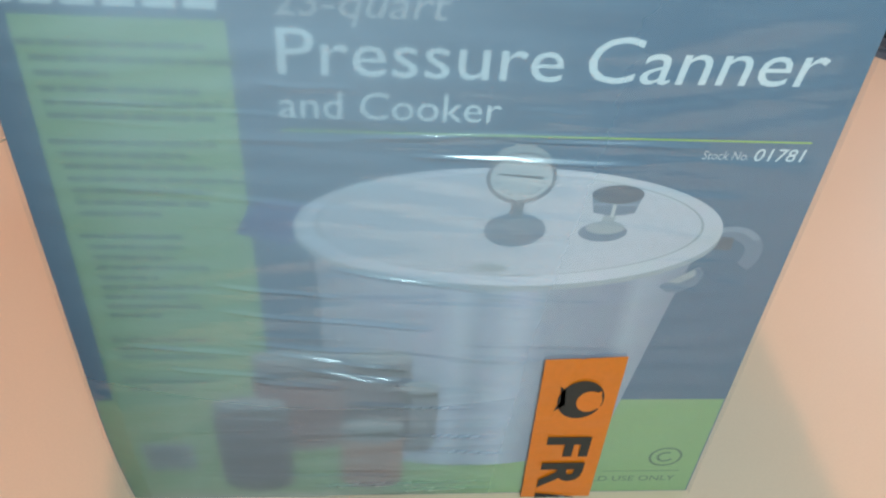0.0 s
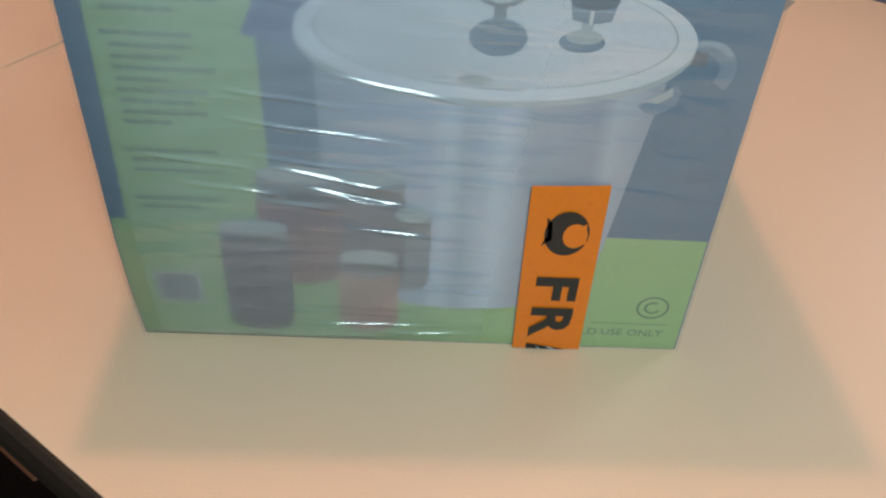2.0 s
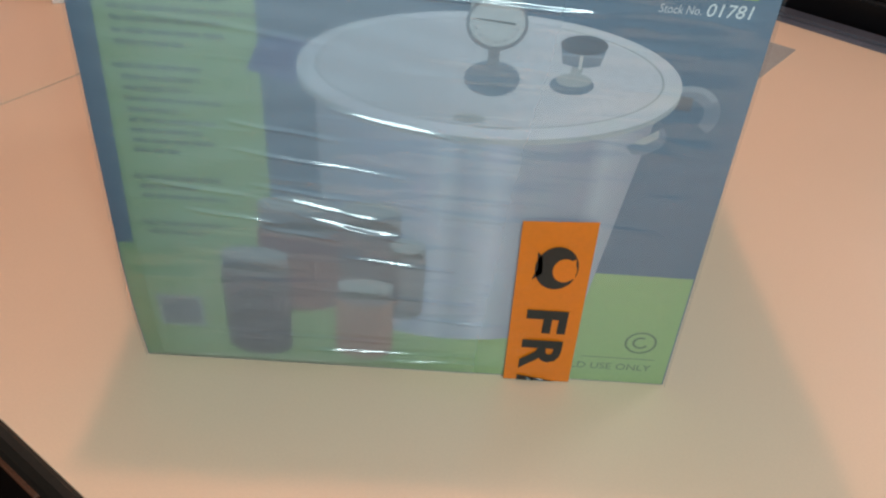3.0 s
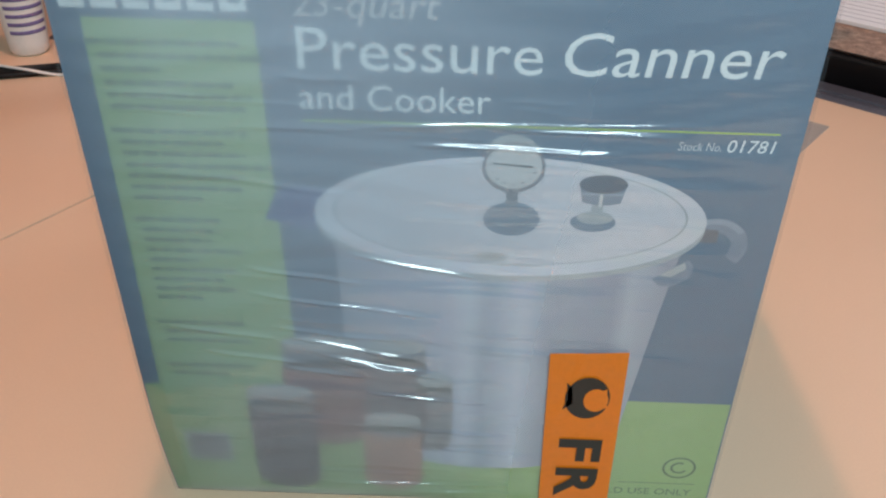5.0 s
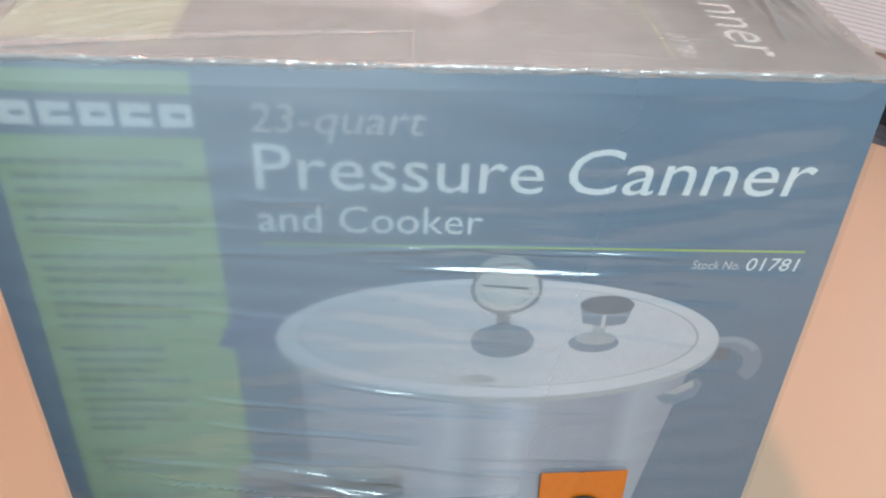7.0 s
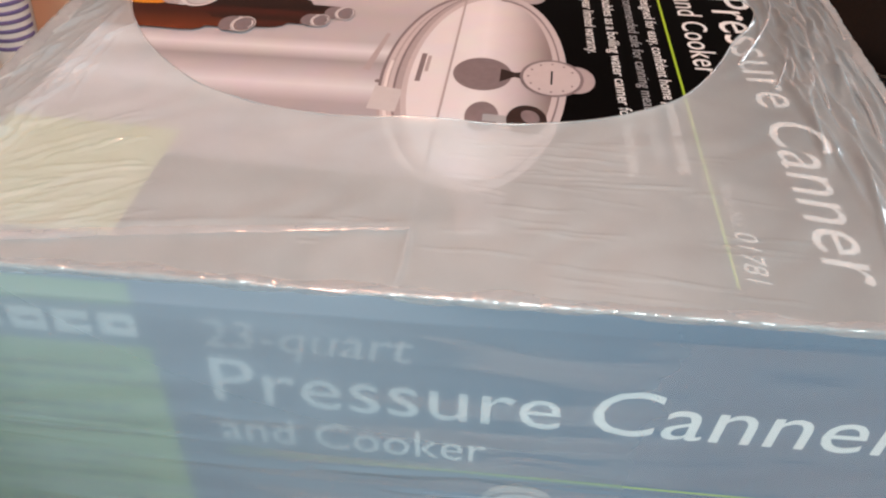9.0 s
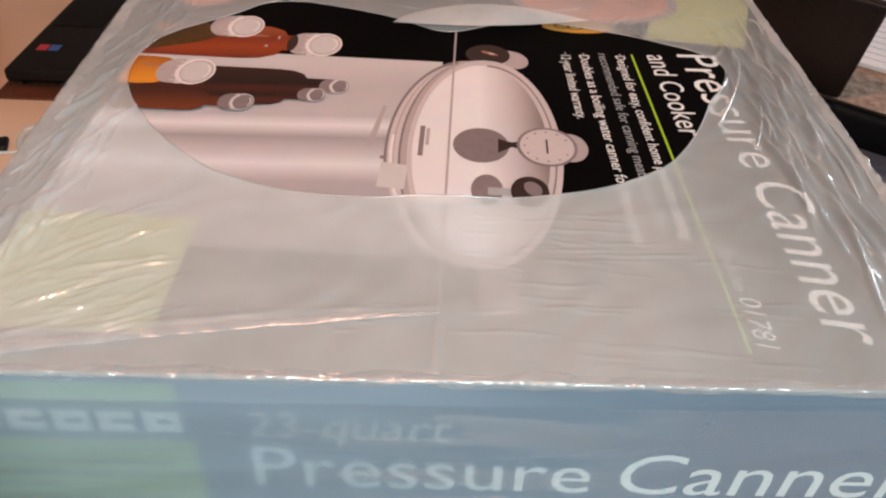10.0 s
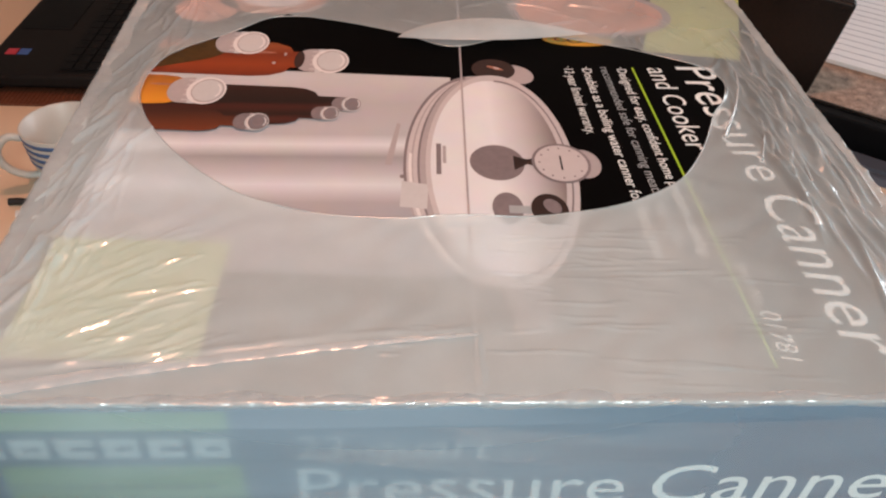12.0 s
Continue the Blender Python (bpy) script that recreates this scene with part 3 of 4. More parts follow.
tp.disc("picture_collar_shine", -0.0006, 0.1605, 0.0400, 0.0900, 3.8, INK_CAP, hole=0.96, a0=175, a1=260)
tp.disc("picture_pot_line", 0.0028, 0.1605, 0.0390, 0.0930, 4, INK_DUSK)
tp.disc("picture_pot_line", 0.0040, 0.1605, 0.0390, 0.0935, 4.3, INK_ROSE)
tp.poly("picture_bracket", [(-0.044, 0.122), (-0.031, 0.121), (-0.0305, 0.141), (-0.0435, 0.143)], 4.5, INK_STEEL)
tp.poly("picture_bracket", [(-0.0525, 0.157), (-0.049, 0.1565), (-0.0455, 0.196), (-0.0475, 0.197)], 4.5, INK_ROSE)
tp.disc("picture_dot", -0.0435, 0.147, 0.0012, 0.0016, 5, INK_DUSK, n=16)
tp.disc("picture_lid_rim", 0.0065, 0.1605, 0.0385, 0.0940, 5, INK_PALE)
tp.disc("picture_lid_groove", 0.0075, 0.1605, 0.0345, 0.0880, 6, INK_DUSK, hole=0.975, a0=-90, a1=90)
tp.disc("picture_lid_top", 0.0045, 0.1605, 0.0340, 0.0870, 6, LID_TOP)
tp.rect("picture_emblem", -0.0265, 0.150, -0.0240, 0.178, 7, INK_DUSK)
tp.rect("picture_emblem", -0.0232, 0.160, -0.0215, 0.176, 7, INK_ROSE)
tp.disc("picture_handle", 0.021, 0.257, 0.010, 0.012, 3.6, INK_ROSE, turn=30)
tp.disc("picture_handle", 0.008, 0.262, 0.013, 0.013, 4, INK_BROWN, turn=20)
tp.disc("picture_handle_shine", 0.009, 0.264, 0.0055, 0.0016, 5, INK_PEACH, turn=-25)
tp.disc("picture_handle_shine", 0.010, 0.2637, 0.0020, 0.0008, 5.5, INK_PALE, turn=-25)
tp.poly("picture_handle", [(0.002, 0.070), (0.022, 0.070), (0.020, 0.042), (0.006, 0.038)], 4, INK_DUSK)
tp.disc("picture_gauge_base", 0.0045, 0.1625, 0.0140, 0.0160, 8, INK_DUSK)
tp.poly("picture_gauge_neck", [(0.013, 0.156), (0.020, 0.1618), (0.027, 0.159), (0.027, 0.169), (0.020, 0.1662), (0.013, 0.169)], 9, INK_BROWN)
tp.disc("picture_gauge_dome", 0.0490, 0.1640, 0.0090, 0.0130, 9, INK_ROSE)
tp.disc("picture_gauge_rim", 0.0375, 0.1640, 0.0152, 0.0180, 10, INK_DUSK)
tp.disc("picture_gauge_face", 0.0375, 0.1640, 0.0136, 0.0162, 11, INK_PALE)
tp.rect("picture_needle", 0.0370, 0.1575, 0.0379, 0.1705, 12, INK_BLACK)
for a in range(-150, 151, 30):
    tp.disc("picture_mark", 0.0375 + 0.0112 * math.cos(radians(a + 180)), 0.164 + 0.0135 * math.sin(radians(a)), 0.0006, 0.0008, 12, INK_DUSK, n=8)
tp.disc("picture_knob_base", 0.0075, 0.1240, 0.0075, 0.0125, 8, INK_DUSK)
tp.rect("picture_knob_neck", 0.008, 0.120, 0.022, 0.126, 9, INK_GREY)
tp.disc("picture_knob_top", 0.0275, 0.1240, 0.0090, 0.0125, 10, INK_BROWN)
tp.disc("picture_knob_shine", 0.0290, 0.1265, 0.0040, 0.0060, 11, INK_DUSK, turn=20)


def picture_bottle(v, r, u0, neck, u1, ink, cap, layer, tilt=0.0):
    """A printed bottle lying along the pot: body, shoulder, neck and pale cap seen end on."""
    pts = [(u0, v - r), (neck - r, v - r)]
    pts += [(neck - r + r * math.sin(radians(a)), v - r * 0.45 - r * 0.55 * math.cos(radians(a))) for a in (30, 60, 90)]
    pts += [(u1, v - r * 0.45), (u1, v + r * 0.45)]
    pts += [(neck - r + r * math.sin(radians(a)), v + r * 0.45 + r * 0.55 * math.cos(radians(a))) for a in (90, 60, 30)]
    pts += [(neck - r, v + r), (u0, v + r)]
    tp.poly("picture_bottle", [(a, b + tilt * (a - u1)) for a, b in pts], layer, ink)
    low = cap < 0.013
    if not tilt and not low:
        tp.disc("picture_shine", neck - r * 0.9, v + r * 0.35, r * 0.45, r * 0.07, layer + 0.5, INK_PEACH if not low else INK_FRUIT, n=24)
    tp.disc("picture_cap_ring", u1 - cap * 0.8, v, cap * 0.62, cap * 0.94, layer + 1, INK_DUSK if low else INK_ROSE, n=32)
    tp.rect("picture_cap_side", u1 - cap * 0.8, v - cap * 0.94, u1, v + cap * 0.94, layer + 2, INK_DUSK if low else INK_ROSE)
    tp.rect("picture_cap_side", u1 - cap * 0.55, v - cap * 0.97, u1 - cap * 0.30, v + cap * 0.97, layer + 2.4, INK_ROSE if low else INK_STEEL)
    tp.disc("picture_cap_rim", u1, v, cap * 0.72, cap, layer + 3, INK_STEEL if low else INK_CAP, n=32)
    tp.disc("picture_cap_ring", u1 + 0.0004, v, cap * 0.62, cap * 0.87, layer + 4, INK_DUSK if low else INK_ROSE, n=32)
    tp.disc("picture_cap_end", u1 + 0.0006, v, cap * 0.55, cap * 0.78, layer + 5, INK_DUSK if low else INK_STEEL, n=32)
    if low:
        tp.disc("picture_cap_ring", u1 + 0.0006, v, cap * 0.42, cap * 0.60, layer + 5.3, INK_MID, n=32, hole=0.88)
    for f in (-0.72, -0.36, 0.0, 0.36, 0.72):
        tp.rect("picture_cap_rib", u1 - cap * 0.78, v + cap * (f - 0.05), u1 - cap * 0.30, v + cap * (f + 0.05), layer + 2.6, INK_DUSK if low else INK_PALE)
    tp.disc("picture_cap_shine", u1 + 0.0006, v, cap * 0.66, cap * 0.93, layer + 5.5, INK_CAP, n=24, hole=0.90, a0=120, a1=235)
    tp.disc("picture_cap_shine", u1 + 0.0006, v, cap * 0.50, cap * 0.70, layer + 5.5, INK_CAP, n=24, hole=0.86, a0=-40, a1=50)


picture_bottle(0.264, 0.022, -0.193, -0.112, -0.089, AMBER, 0.0150, 8)
for u, v, ru, rv in ((-0.122, 0.2585, 0.0011, 0.0015), (-0.1165, 0.2700, 0.0008, 0.0022), (-0.137, 0.2760, 0.0080, 0.0007)):
    tp.disc("picture_shine", u, v, ru, rv, 13.4, INK_ROSE, n=20)
tp.disc("picture_bottle_neck", -0.1075, 0.264, 0.0030, 0.0105, 13.3, INK_BROWN, n=24)
picture_bottle(0.283, 0.013, -0.193, -0.152, -0.139, OLIVE, 0.0150, 13.6, 0.45)
picture_bottle(0.214, 0.0165, -0.193, -0.092, -0.073, DARKRED, 0.0078, 19.2)
picture_bottle(0.203, 0.0130, -0.193, -0.100, -0.084, DARKRED, 0.0072, 24.8)
picture_bottle(0.222, 0.0160, -0.193, -0.165, -0.154, ORANGE_INK, 0.0150, 30.4)
picture_bottle(0.191, 0.0110, -0.193, -0.140, -0.1215, RUST, 0.0088, 36)
tp.rect("green_square", -0.193, 0.019, -0.1175, 0.091, 3, INK_YELLOW)
for k in range(4):
    tp.rect("text_bar", -0.150 + 0.008 * k, 0.03, -0.147 + 0.008 * k, 0.052 + 0.006 * (k % 3), 4, INK_NAPKIN)
tp.disc("picture_food", 0.078, 0.350, 0.050, 0.032, 3, INK_PINK)
tp.disc("picture_dish", 0.078, 0.350, 0.056, 0.037, 2.5, INK_DUSK)
tp.disc("picture_food", 0.088, 0.352, 0.030, 0.024, 4, INK_PEACH)
for k in range(9):
    tp.disc("picture_noodle", 0.050 + 0.0042 * k, 0.3055 + 0.0012 * (k % 3), 0.0050, 0.0034, 4.6, INK_FRUIT if k % 2 else INK_NAPKIN, n=20, hole=0.7)
tp.disc("picture_food", 0.064, 0.306, 0.022, 0.008, 4, INK_MUSTARD)
tp.poly("picture_napkin", [(0.105, 0.295), (0.165, 0.288), (0.193, 0.394), (0.130, 0.394)], 2, INK_NAPKIN)
tp.disc("picture_food", -0.135, 0.350, 0.036, 0.024, 3, INK_PEACH)
tp.disc("picture_food", -0.135, 0.350, 0.022, 0.014, 4, INK_PALE)
tp.disc("picture_food", -0.175, 0.330, 0.020, 0.020, 3, INK_PINK)


def turned(s, up):
    """Lettering on the top reads towards the viewer: along -y, with its head towards +x."""
    return 0.116 + up + 0.052 * s, 0.273 - s + 0.052 * up


tp.text("Pressure", -0.002, 0.011, 0.119, 0.0235, 3, INK_WHITE, 0.0, lambda x, y: turned(x, y - 0.006 * (1 - x / 0.119)))
tp.text("Canner", 0.131, 0.0105, 0.240, 0.0255, 3, INK_WHITE, 0.17, turned)
tp.text("and Cooker", 0.0, -0.0135, 0.091, 0.0135, 3, INK_WHITE, 0.0, turned)
rule_top = [turned(s, u) for s, u in ((0, -0.0230), (0.246, -0.0230), (0.246, -0.0218), (0, -0.0218))]
tp.poly("rule", rule_top, 3, INK_LIME)
tp.text("\u00b7Designed for easy, confident home pressure canning;", 0.0, -0.0325, 0.178, 0.0058, 3, INK_WHITE, 0.0, turned, bold=0.006)
tp.text("recommended safe for canning meats, vegetables", 0.0, -0.0425, 0.172, 0.0056, 3, INK_GREY, 0.0, turned)
tp.text("\u00b7Doubles as a boiling water canner for fruits, jams,", 0.0, -0.0540, 0.182, 0.0058, 3, INK_WHITE, 0.0, turned, bold=0.006)
tp.text("\u00b712-year limited warranty.", 0.0, -0.0650, 0.076, 0.0058, 3, INK_WHITE, 0.0, turned, bold=0.006)
tp.text("Stock No.", 0.182, -0.0185, 0.211, 0.0052, 3, INK_STEEL, 0.25, turned)
tp.text("01781", 0.214, -0.0185, 0.243, 0.0085, 3, INK_WHITE, 0.25, turned)
tp.rect("flap_seam", -0.0120, 0.004, -0.0109, 0.394, 20.5, INK_ROSE, "gap between the two top flaps")
# plain blue sides
for x0, x1 in ((-W / 2, -W / 2 + 0.0012), (W / 2 - 0.0012, W / 2)):
    part("side_panel", flared(box((x0, 0.002, 0.002), (x1, DEP - 0.002, H - 0.003))), INK_BLUE, carton, "blue printed side")

# ---- stretch film round the carton ----
wrap = thing("stretch_wrap", "cloudy wrinkled stretch film torn open on top, round the carton", "plastic film", m=pose(0, 0, T))
rng = random.Random(11)


def ridge_field(ridges, u, v):
    """Height of the film over arrays of places, from creases (u0, v0, u1, v1, width, height)."""
    h = np.zeros_like(u)
    for u0, v0, u1, v1, w, a in ridges:
        du, dv = u1 - u0, v1 - v0
        ll = du * du + dv * dv
        t = np.clip(((u - u0) * du + (v - v0) * dv) / ll, 0, 1)
        d = ((u - u0) * dv - (v - v0) * du) / math.sqrt(ll) + 0.25 * w * np.sin(t * 9 + u0 * 400)
        h += a * np.exp(-(d / w) ** 2) * (1 - (2 * t - 1) ** 4)
    return h


def sheet_mesh(x, y, z, closed):
    """A grid of quads over arrays of places; closed: the first way round meets itself."""
    na, nr = x.shape
    i, j = np.meshgrid(np.arange(na if closed else na - 1), np.arange(nr - 1), indexing="ij")
    k = (i + 1) % na
    quads = np.stack([i * nr + j, i * nr + j + 1, k * nr + j + 1, k * nr + j], -1).reshape(-1, 4)
    me = bpy.data.meshes.new("film")
    me.from_pydata(np.stack([x, y, z], -1).reshape(-1, 3).tolist(), [], quads.tolist())
    bm = bmesh.new()
    bm.from_mesh(me)
    bpy.data.meshes.remove(me)
    return bm


def front_film():
    ridges = []
    for k in range(90):
        u, v, ln = rng.uniform(-0.19, 0.12), rng.uniform(0.02, 0.33), rng.uniform(0.04, 0.15)
        s, w = rng.uniform(-0.12, 0.02), rng.uniform(0.0008, 0.0022)
        ridges.append((u, v, min(u + ln, 0.19), v + s * ln, w, w * rng.uniform(0.10, 0.32)))
    for u0, v0, u1, v1, a in ((-0.098, 0.153, -0.015, 0.136, 1.0), (-0.082, 0.140, 0.006, 0.119, 1.1), (-0.104, 0.128, -0.05, 0.121, 0.8), (-0.02, 0.2915, 0.10, 0.288, 1.0),
                              (-0.05, 0.302, 0.15, 0.307, 0.7), (-0.08, 0.022, 0.06, 0.019, 1.0), (-0.06, 0.218, 0.03, 0.200, 0.9), (-0.12, 0.186, 0.0, 0.170, 0.8), (0.0, 0.055, 0.07, 0.05, 0.9),
                              (-0.075, 0.1345, 0.0, 0.124, 0.9), (-0.03, 0.0125, 0.07, 0.0115, 0.9), (-0.11, 0.160, -0.02, 0.150, 0.7), (-0.17, 0.158, -0.10, 0.150, 0.8), (-0.15, 0.139, -0.085, 0.131, 0.8),
                              (-0.05, 0.108, 0.03, 0.098, 0.9), (-0.10, 0.036, -0.01, 0.030, 0.8), (-0.02, 0.074, 0.05, 0.068, 0.8), (-0.12, 0.205, -0.05, 0.196, 0.7), (0.02, 0.302, 0.13, 0.300, 0.9)):
        ridges.append((u0, v0, u1, v1, 0.0013, a * 0.0019))
    nu, nv = 300, 520
    i, j = np.meshgrid(np.arange(nu + 1), np.arange(nv + 1), indexing="ij")
    v = (H + 0.0024) * j / nv
    u = -W / 2 + 0.0007 + (W - 0.0014) * i / nu
    fade = np.clip(np.minimum(np.minimum(i, nu - i) / 12, np.minimum(j, nv - j) / 12), 0, 1)
    wob = 0.0005 * np.sin(u * 31 + 3 * np.sin(v * 47)) * np.sin(v * 210 + 2 * np.sin(u * 23))
    share = np.clip((-u - 0.10) / 0.095, 0, 1)
    low = np.clip(v / 0.10, 0, 1)
    x = u - share * (0.006 * low * (2 - low) + 0.008 * v / 0.36)
    loose = np.clip((0.03 - u) / 0.10, 0, 1) * (0.0018 + 0.0028 * np.clip((0.15 - v) / 0.05, 0, 1))
    return sheet_mesh(x, -0.0013 - fade * (0.0024 + loose + ridge_field(ridges, u, v) + wob), v, False)


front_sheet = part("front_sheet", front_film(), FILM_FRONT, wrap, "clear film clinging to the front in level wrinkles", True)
front_sheet.visible_shadow = False

HC = Vector((-0.02, 0.21))
# reach of the torn opening from its middle, every 15 degrees from +x round by +y
REACH = [0.147, 0.169, 0.149, 0.125, 0.108, 0.082, 0.075, 0.088, 0.112, 0.150, 0.155, 0.168, 0.167, 0.152, 0.14, 0.129, 0.115, 0.105, 0.099, 0.100, 0.107, 0.119, 0.130, 0.137]


def hole_edge(a):
    """The torn opening: smooth between the reaches, with small nicks."""
    f = (a / (2 * math.pi) * len(REACH)) % len(REACH)
    k, t = int(f), f - int(f)
    p0, p1, p2, p3 = (REACH[(k + j) % len(REACH)] for j in (-1, 0, 1, 2))
    r = 0.5 * (2 * p1 + (p2 - p0) * t + (2 * p0 - 5 * p1 + 4 * p2 - p3) * t * t + (3 * p1 - p0 - 3 * p2 + p3) * t ** 3)
    r += 0.0012 * noise.noise((math.cos(a) * 9, math.sin(a) * 9, 5.0))
    return settle(HC.x + r * math.cos(a), HC.y + r * math.sin(a))


def rim_point(a):
    """The carton's upper outline along the same direction."""
    c, s = math.cos(a), math.sin(a)
    e, q = c - SKEW * s, HC.x - SKEW * HC.y
    k = min((W / 2 + 0.0022 - q) / e if e > 1e-6 else 9, (-W / 2 - 0.0155 - q) / e if e < -1e-6 else 9,
            (DEP + 0.004 - HC.y) / s if s > 1e-6 else 9, (-0.0028 - HC.y) / s if s < -1e-6 else 9)
    return HC.x + k * c, HC.y + k * s


def top_film():
    ridges = []

    def crease(x0, y0, x1, y1, w, a):
        ridges.append((*settle(x0, y0), *settle(x1, y1), w, w * a))
    # a fan of fine creases from the back right of the opening to the front right corner
    for k in range(70):
        t = rng.random()
        x0, y0 = 0.145 + 0.035 * rng.random(), 0.32 - 0.20 * t
        ln, sl = rng.uniform(0.03, 0.10), rng.uniform(-0.08, 0.30)
        crease(x0, y0, min(x0 + sl * ln, 0.199), y0 - ln, rng.uniform(0.0009, 0.0020), rng.uniform(0.4, 1.5))
    # the drawn, crumpled strip left of the opening
    for k in range(60):
        x0, y0 = -0.185 + rng.uniform(-0.022, 0.02), rng.uniform(0.08, 0.37)
        ln, sl = rng.uniform(0.02, 0.08), rng.uniform(-0.45, 0.15)
        crease(x0, y0, max(x0 + sl * ln, -0.212), y0 - ln, rng.uniform(0.0007, 0.0018), rng.uniform(0.2, 0.9))
    # short slanting creases over the green square at the front left
    for k in range(70):
        x0, y0 = rng.uniform(-0.210, -0.135), rng.uniform(0.008, 0.085)
        ln = rng.uniform(0.008, 0.034)
        crease(x0, y0, x0 + ln, y0 + ln * rng.uniform(0.35, 0.9), rng.uniform(0.0006, 0.0011), rng.uniform(0.3, 0.9))
    # faint level ripples at the front right
    for k in range(46):
        x0, y0 = rng.uniform(-0.01, 0.10), rng.uniform(0.012, 0.11)
        crease(x0, y0, x0 + rng.uniform(0.015, 0.05), y0 + rng.uniform(-0.003, 0.003), 0.0009, rng.uniform(0.15, 0.45))
    crease(-0.205, 0.006, -0.062, 0.034, 0.0020, 0.27)
    crease(-0.066, 0.0335, -0.010, 0.040, 0.0016, 0.28)
    crease(-0.0105, 0.006, -0.0105, 0.039, 0.0010, 0.8)
    for k in range(4):
        crease(-0.050 + 0.004 * k, 0.024 + 0.005 * k, -0.041 + 0.005 * k, 0.0245 + 0.0052 * k, 0.0008, 0.48)
    for k in range(90):
        x0, y0 = rng.uniform(-0.20, 0.18), rng.uniform(0.28, 0.40)
        ln = rng.uniform(0.012, 0.06)
        crease(x0, y0, x0 + ln * rng.uniform(-1, 1), y0 - ln * rng.uniform(0.1, 0.7), rng.uniform(0.0008, 0.0018), rng.uniform(0.3, 1.1))
    na, nr = 960, 170
    ang = [2 * math.pi * i / na for i in range(na)]
    inner, outer = np.array([hole_edge(a) for a in ang]), np.array([rim_point(a) for a in ang])
    t = np.linspace(0, 1, nr + 1)[None, :]
    x = inner[:, :1] + (outer[:, :1] - inner[:, :1]) * t
    y = inner[:, 1:] + (outer[:, 1:] - inner[:, 1:]) * t
    z = H + 0.0030 + ridge_field(ridges, x, y) * np.clip((1 - t) * 8 + 0.25, 0, 1)
    z += 0.0009 * np.exp(-t * 30) * (1 + np.sin(7 * np.array(ang)[:, None]))
    z += 0.0004 * np.sin(x * 170 + 2 * np.sin(y * 90)) * np.sin(y * 150 + 2 * np.sin(x * 70))
    z -= 0.0005 * np.clip((t - 0.985) / 0.015, 0, 1) ** 2
    bm = sheet_mesh(x, y, z, True)
    bmesh.ops.recalc_face_normals(bm, faces=bm.faces[:])
    return bm


top_sheet = part("top_sheet", top_film(), FILM_TOP, wrap, "milky creased film over the top with a torn oval opening", True)
top_sheet.visible_shadow = False


# tight glossy folds fanning out at the right of the opening
FOLDS = ((0.154, 0.236, 0.131, 0.183, 8), (0.159, 0.269, 0.154, 0.236, 6), (0.168, 0.240, 0.168, 0.204, 6), (0.163, 0.178, 0.157, 0.154, 9), (0.164, 0.192, 0.163, 0.141, 7),
         (0.157, 0.194, 0.151, 0.164, 5), (0.158, 0.207, 0.144, 0.160, 5), (0.167, 0.258, 0.173, 0.233, 6), (0.179, 0.194, 0.179, 0.157, 5), (0.179, 0.173, 0.178, 0.113, 8),
         (0.173, 0.317, 0.170, 0.258, 6), (0.181, 0.317, 0.183, 0.294, 8), (0.186, 0.280, 0.188, 0.215, 6), (0.187, 0.196, 0.189, 0.120, 6), (0.174, 0.228, 0.176, 0.196, 5))
for x0, y0, x1, y1, thick in FOLDS:
    mid = ((x0 + x1) / 2 + 0.0012, (y0 + y1) / 2)
    part("tight_fold", tube([(x0, y0, H + 0.0034), (*mid, H + 0.0046), (x1, y1, H + 0.0035)], thick * 0.0001, 8), FILM_GLINT, wrap, "tight glossy fold", True)


def hem(n=300):
    """The rolled, thicker lip of the torn opening."""
    pts = [hole_edge(2 * math.pi * k / n) for k in range(n + 1)]
    return tube([(x, y, H + 0.0040 + 0.0009 * math.sin(7 * 2 * math.pi * k / n)) for k, (x, y) in enumerate(pts)][::6], 0.00034, 6)


part("torn_lip", hem(), FILM_HEM, wrap, "thick pale lip of the torn film", True)


def flap():
    """A folded-over tongue of film at the back of the opening."""
    bm, n = bmesh.new(), 40
    lo = []
    for k in range(n + 1):
        t = k / n
        x = -0.050 + 0.121 * t
        y = 0.288 + 0.016 * t
        wdt = 0.030 * math.sin(math.pi * t ** 0.8) ** 0.9
        z = H + 0.0060
        lo.append([bm.verts.new((*settle(x, y - 0.006 * math.sin(math.pi * t) + wdt * f), z + 0.006 * math.sin(math.pi * f) * math.sin(math.pi * t))) for f in (0, 0.25, 0.5, 0.75, 1.0)])
    for a, b in zip(lo, lo[1:]):
        for j in range(4):
            bm.faces.new((a[j], a[j + 1], b[j + 1], b[j]))
    return bm


part("folded_tongue", flap(), FILM_FOLD, wrap, "folded pale tongue of film", True)


def side_film(sign):
    bm, nu, nv = bmesh.new(), 60, 60
    g = []
    bulge = 0.0012 if sign < 0 else 0.0008
    for j in range(nv + 1):
        v = (H + 0.0045) * j / nv
        g.append([])
        for i in range(nu + 1):
            y = -0.004 + (DEP + 0.006) * i / nu
            b = bulge * (j / nv) ** 2 * min(1, i / 12) ** 0.7
            x = SKEW * y + (flare(-W / 2, v) if sign < 0 else 0) + sign * (W / 2 + 0.0004 + b + 0.0007 * noise.noise((y * 60, v * 12, sign * 2.0)))
            g[j].append(bm.verts.new((x, y, v)))
    for j in range(nv):
        for i in range(nu):
            bm.faces.new((g[j][i], g[j][i + 1], g[j + 1][i + 1], g[j + 1][i]))
    return bm


part("side_sheet", side_film(-1), FILM_SIDE, wrap, "", True)
part("side_sheet", side_film(1), FILM_SIDE, wrap, "", True)


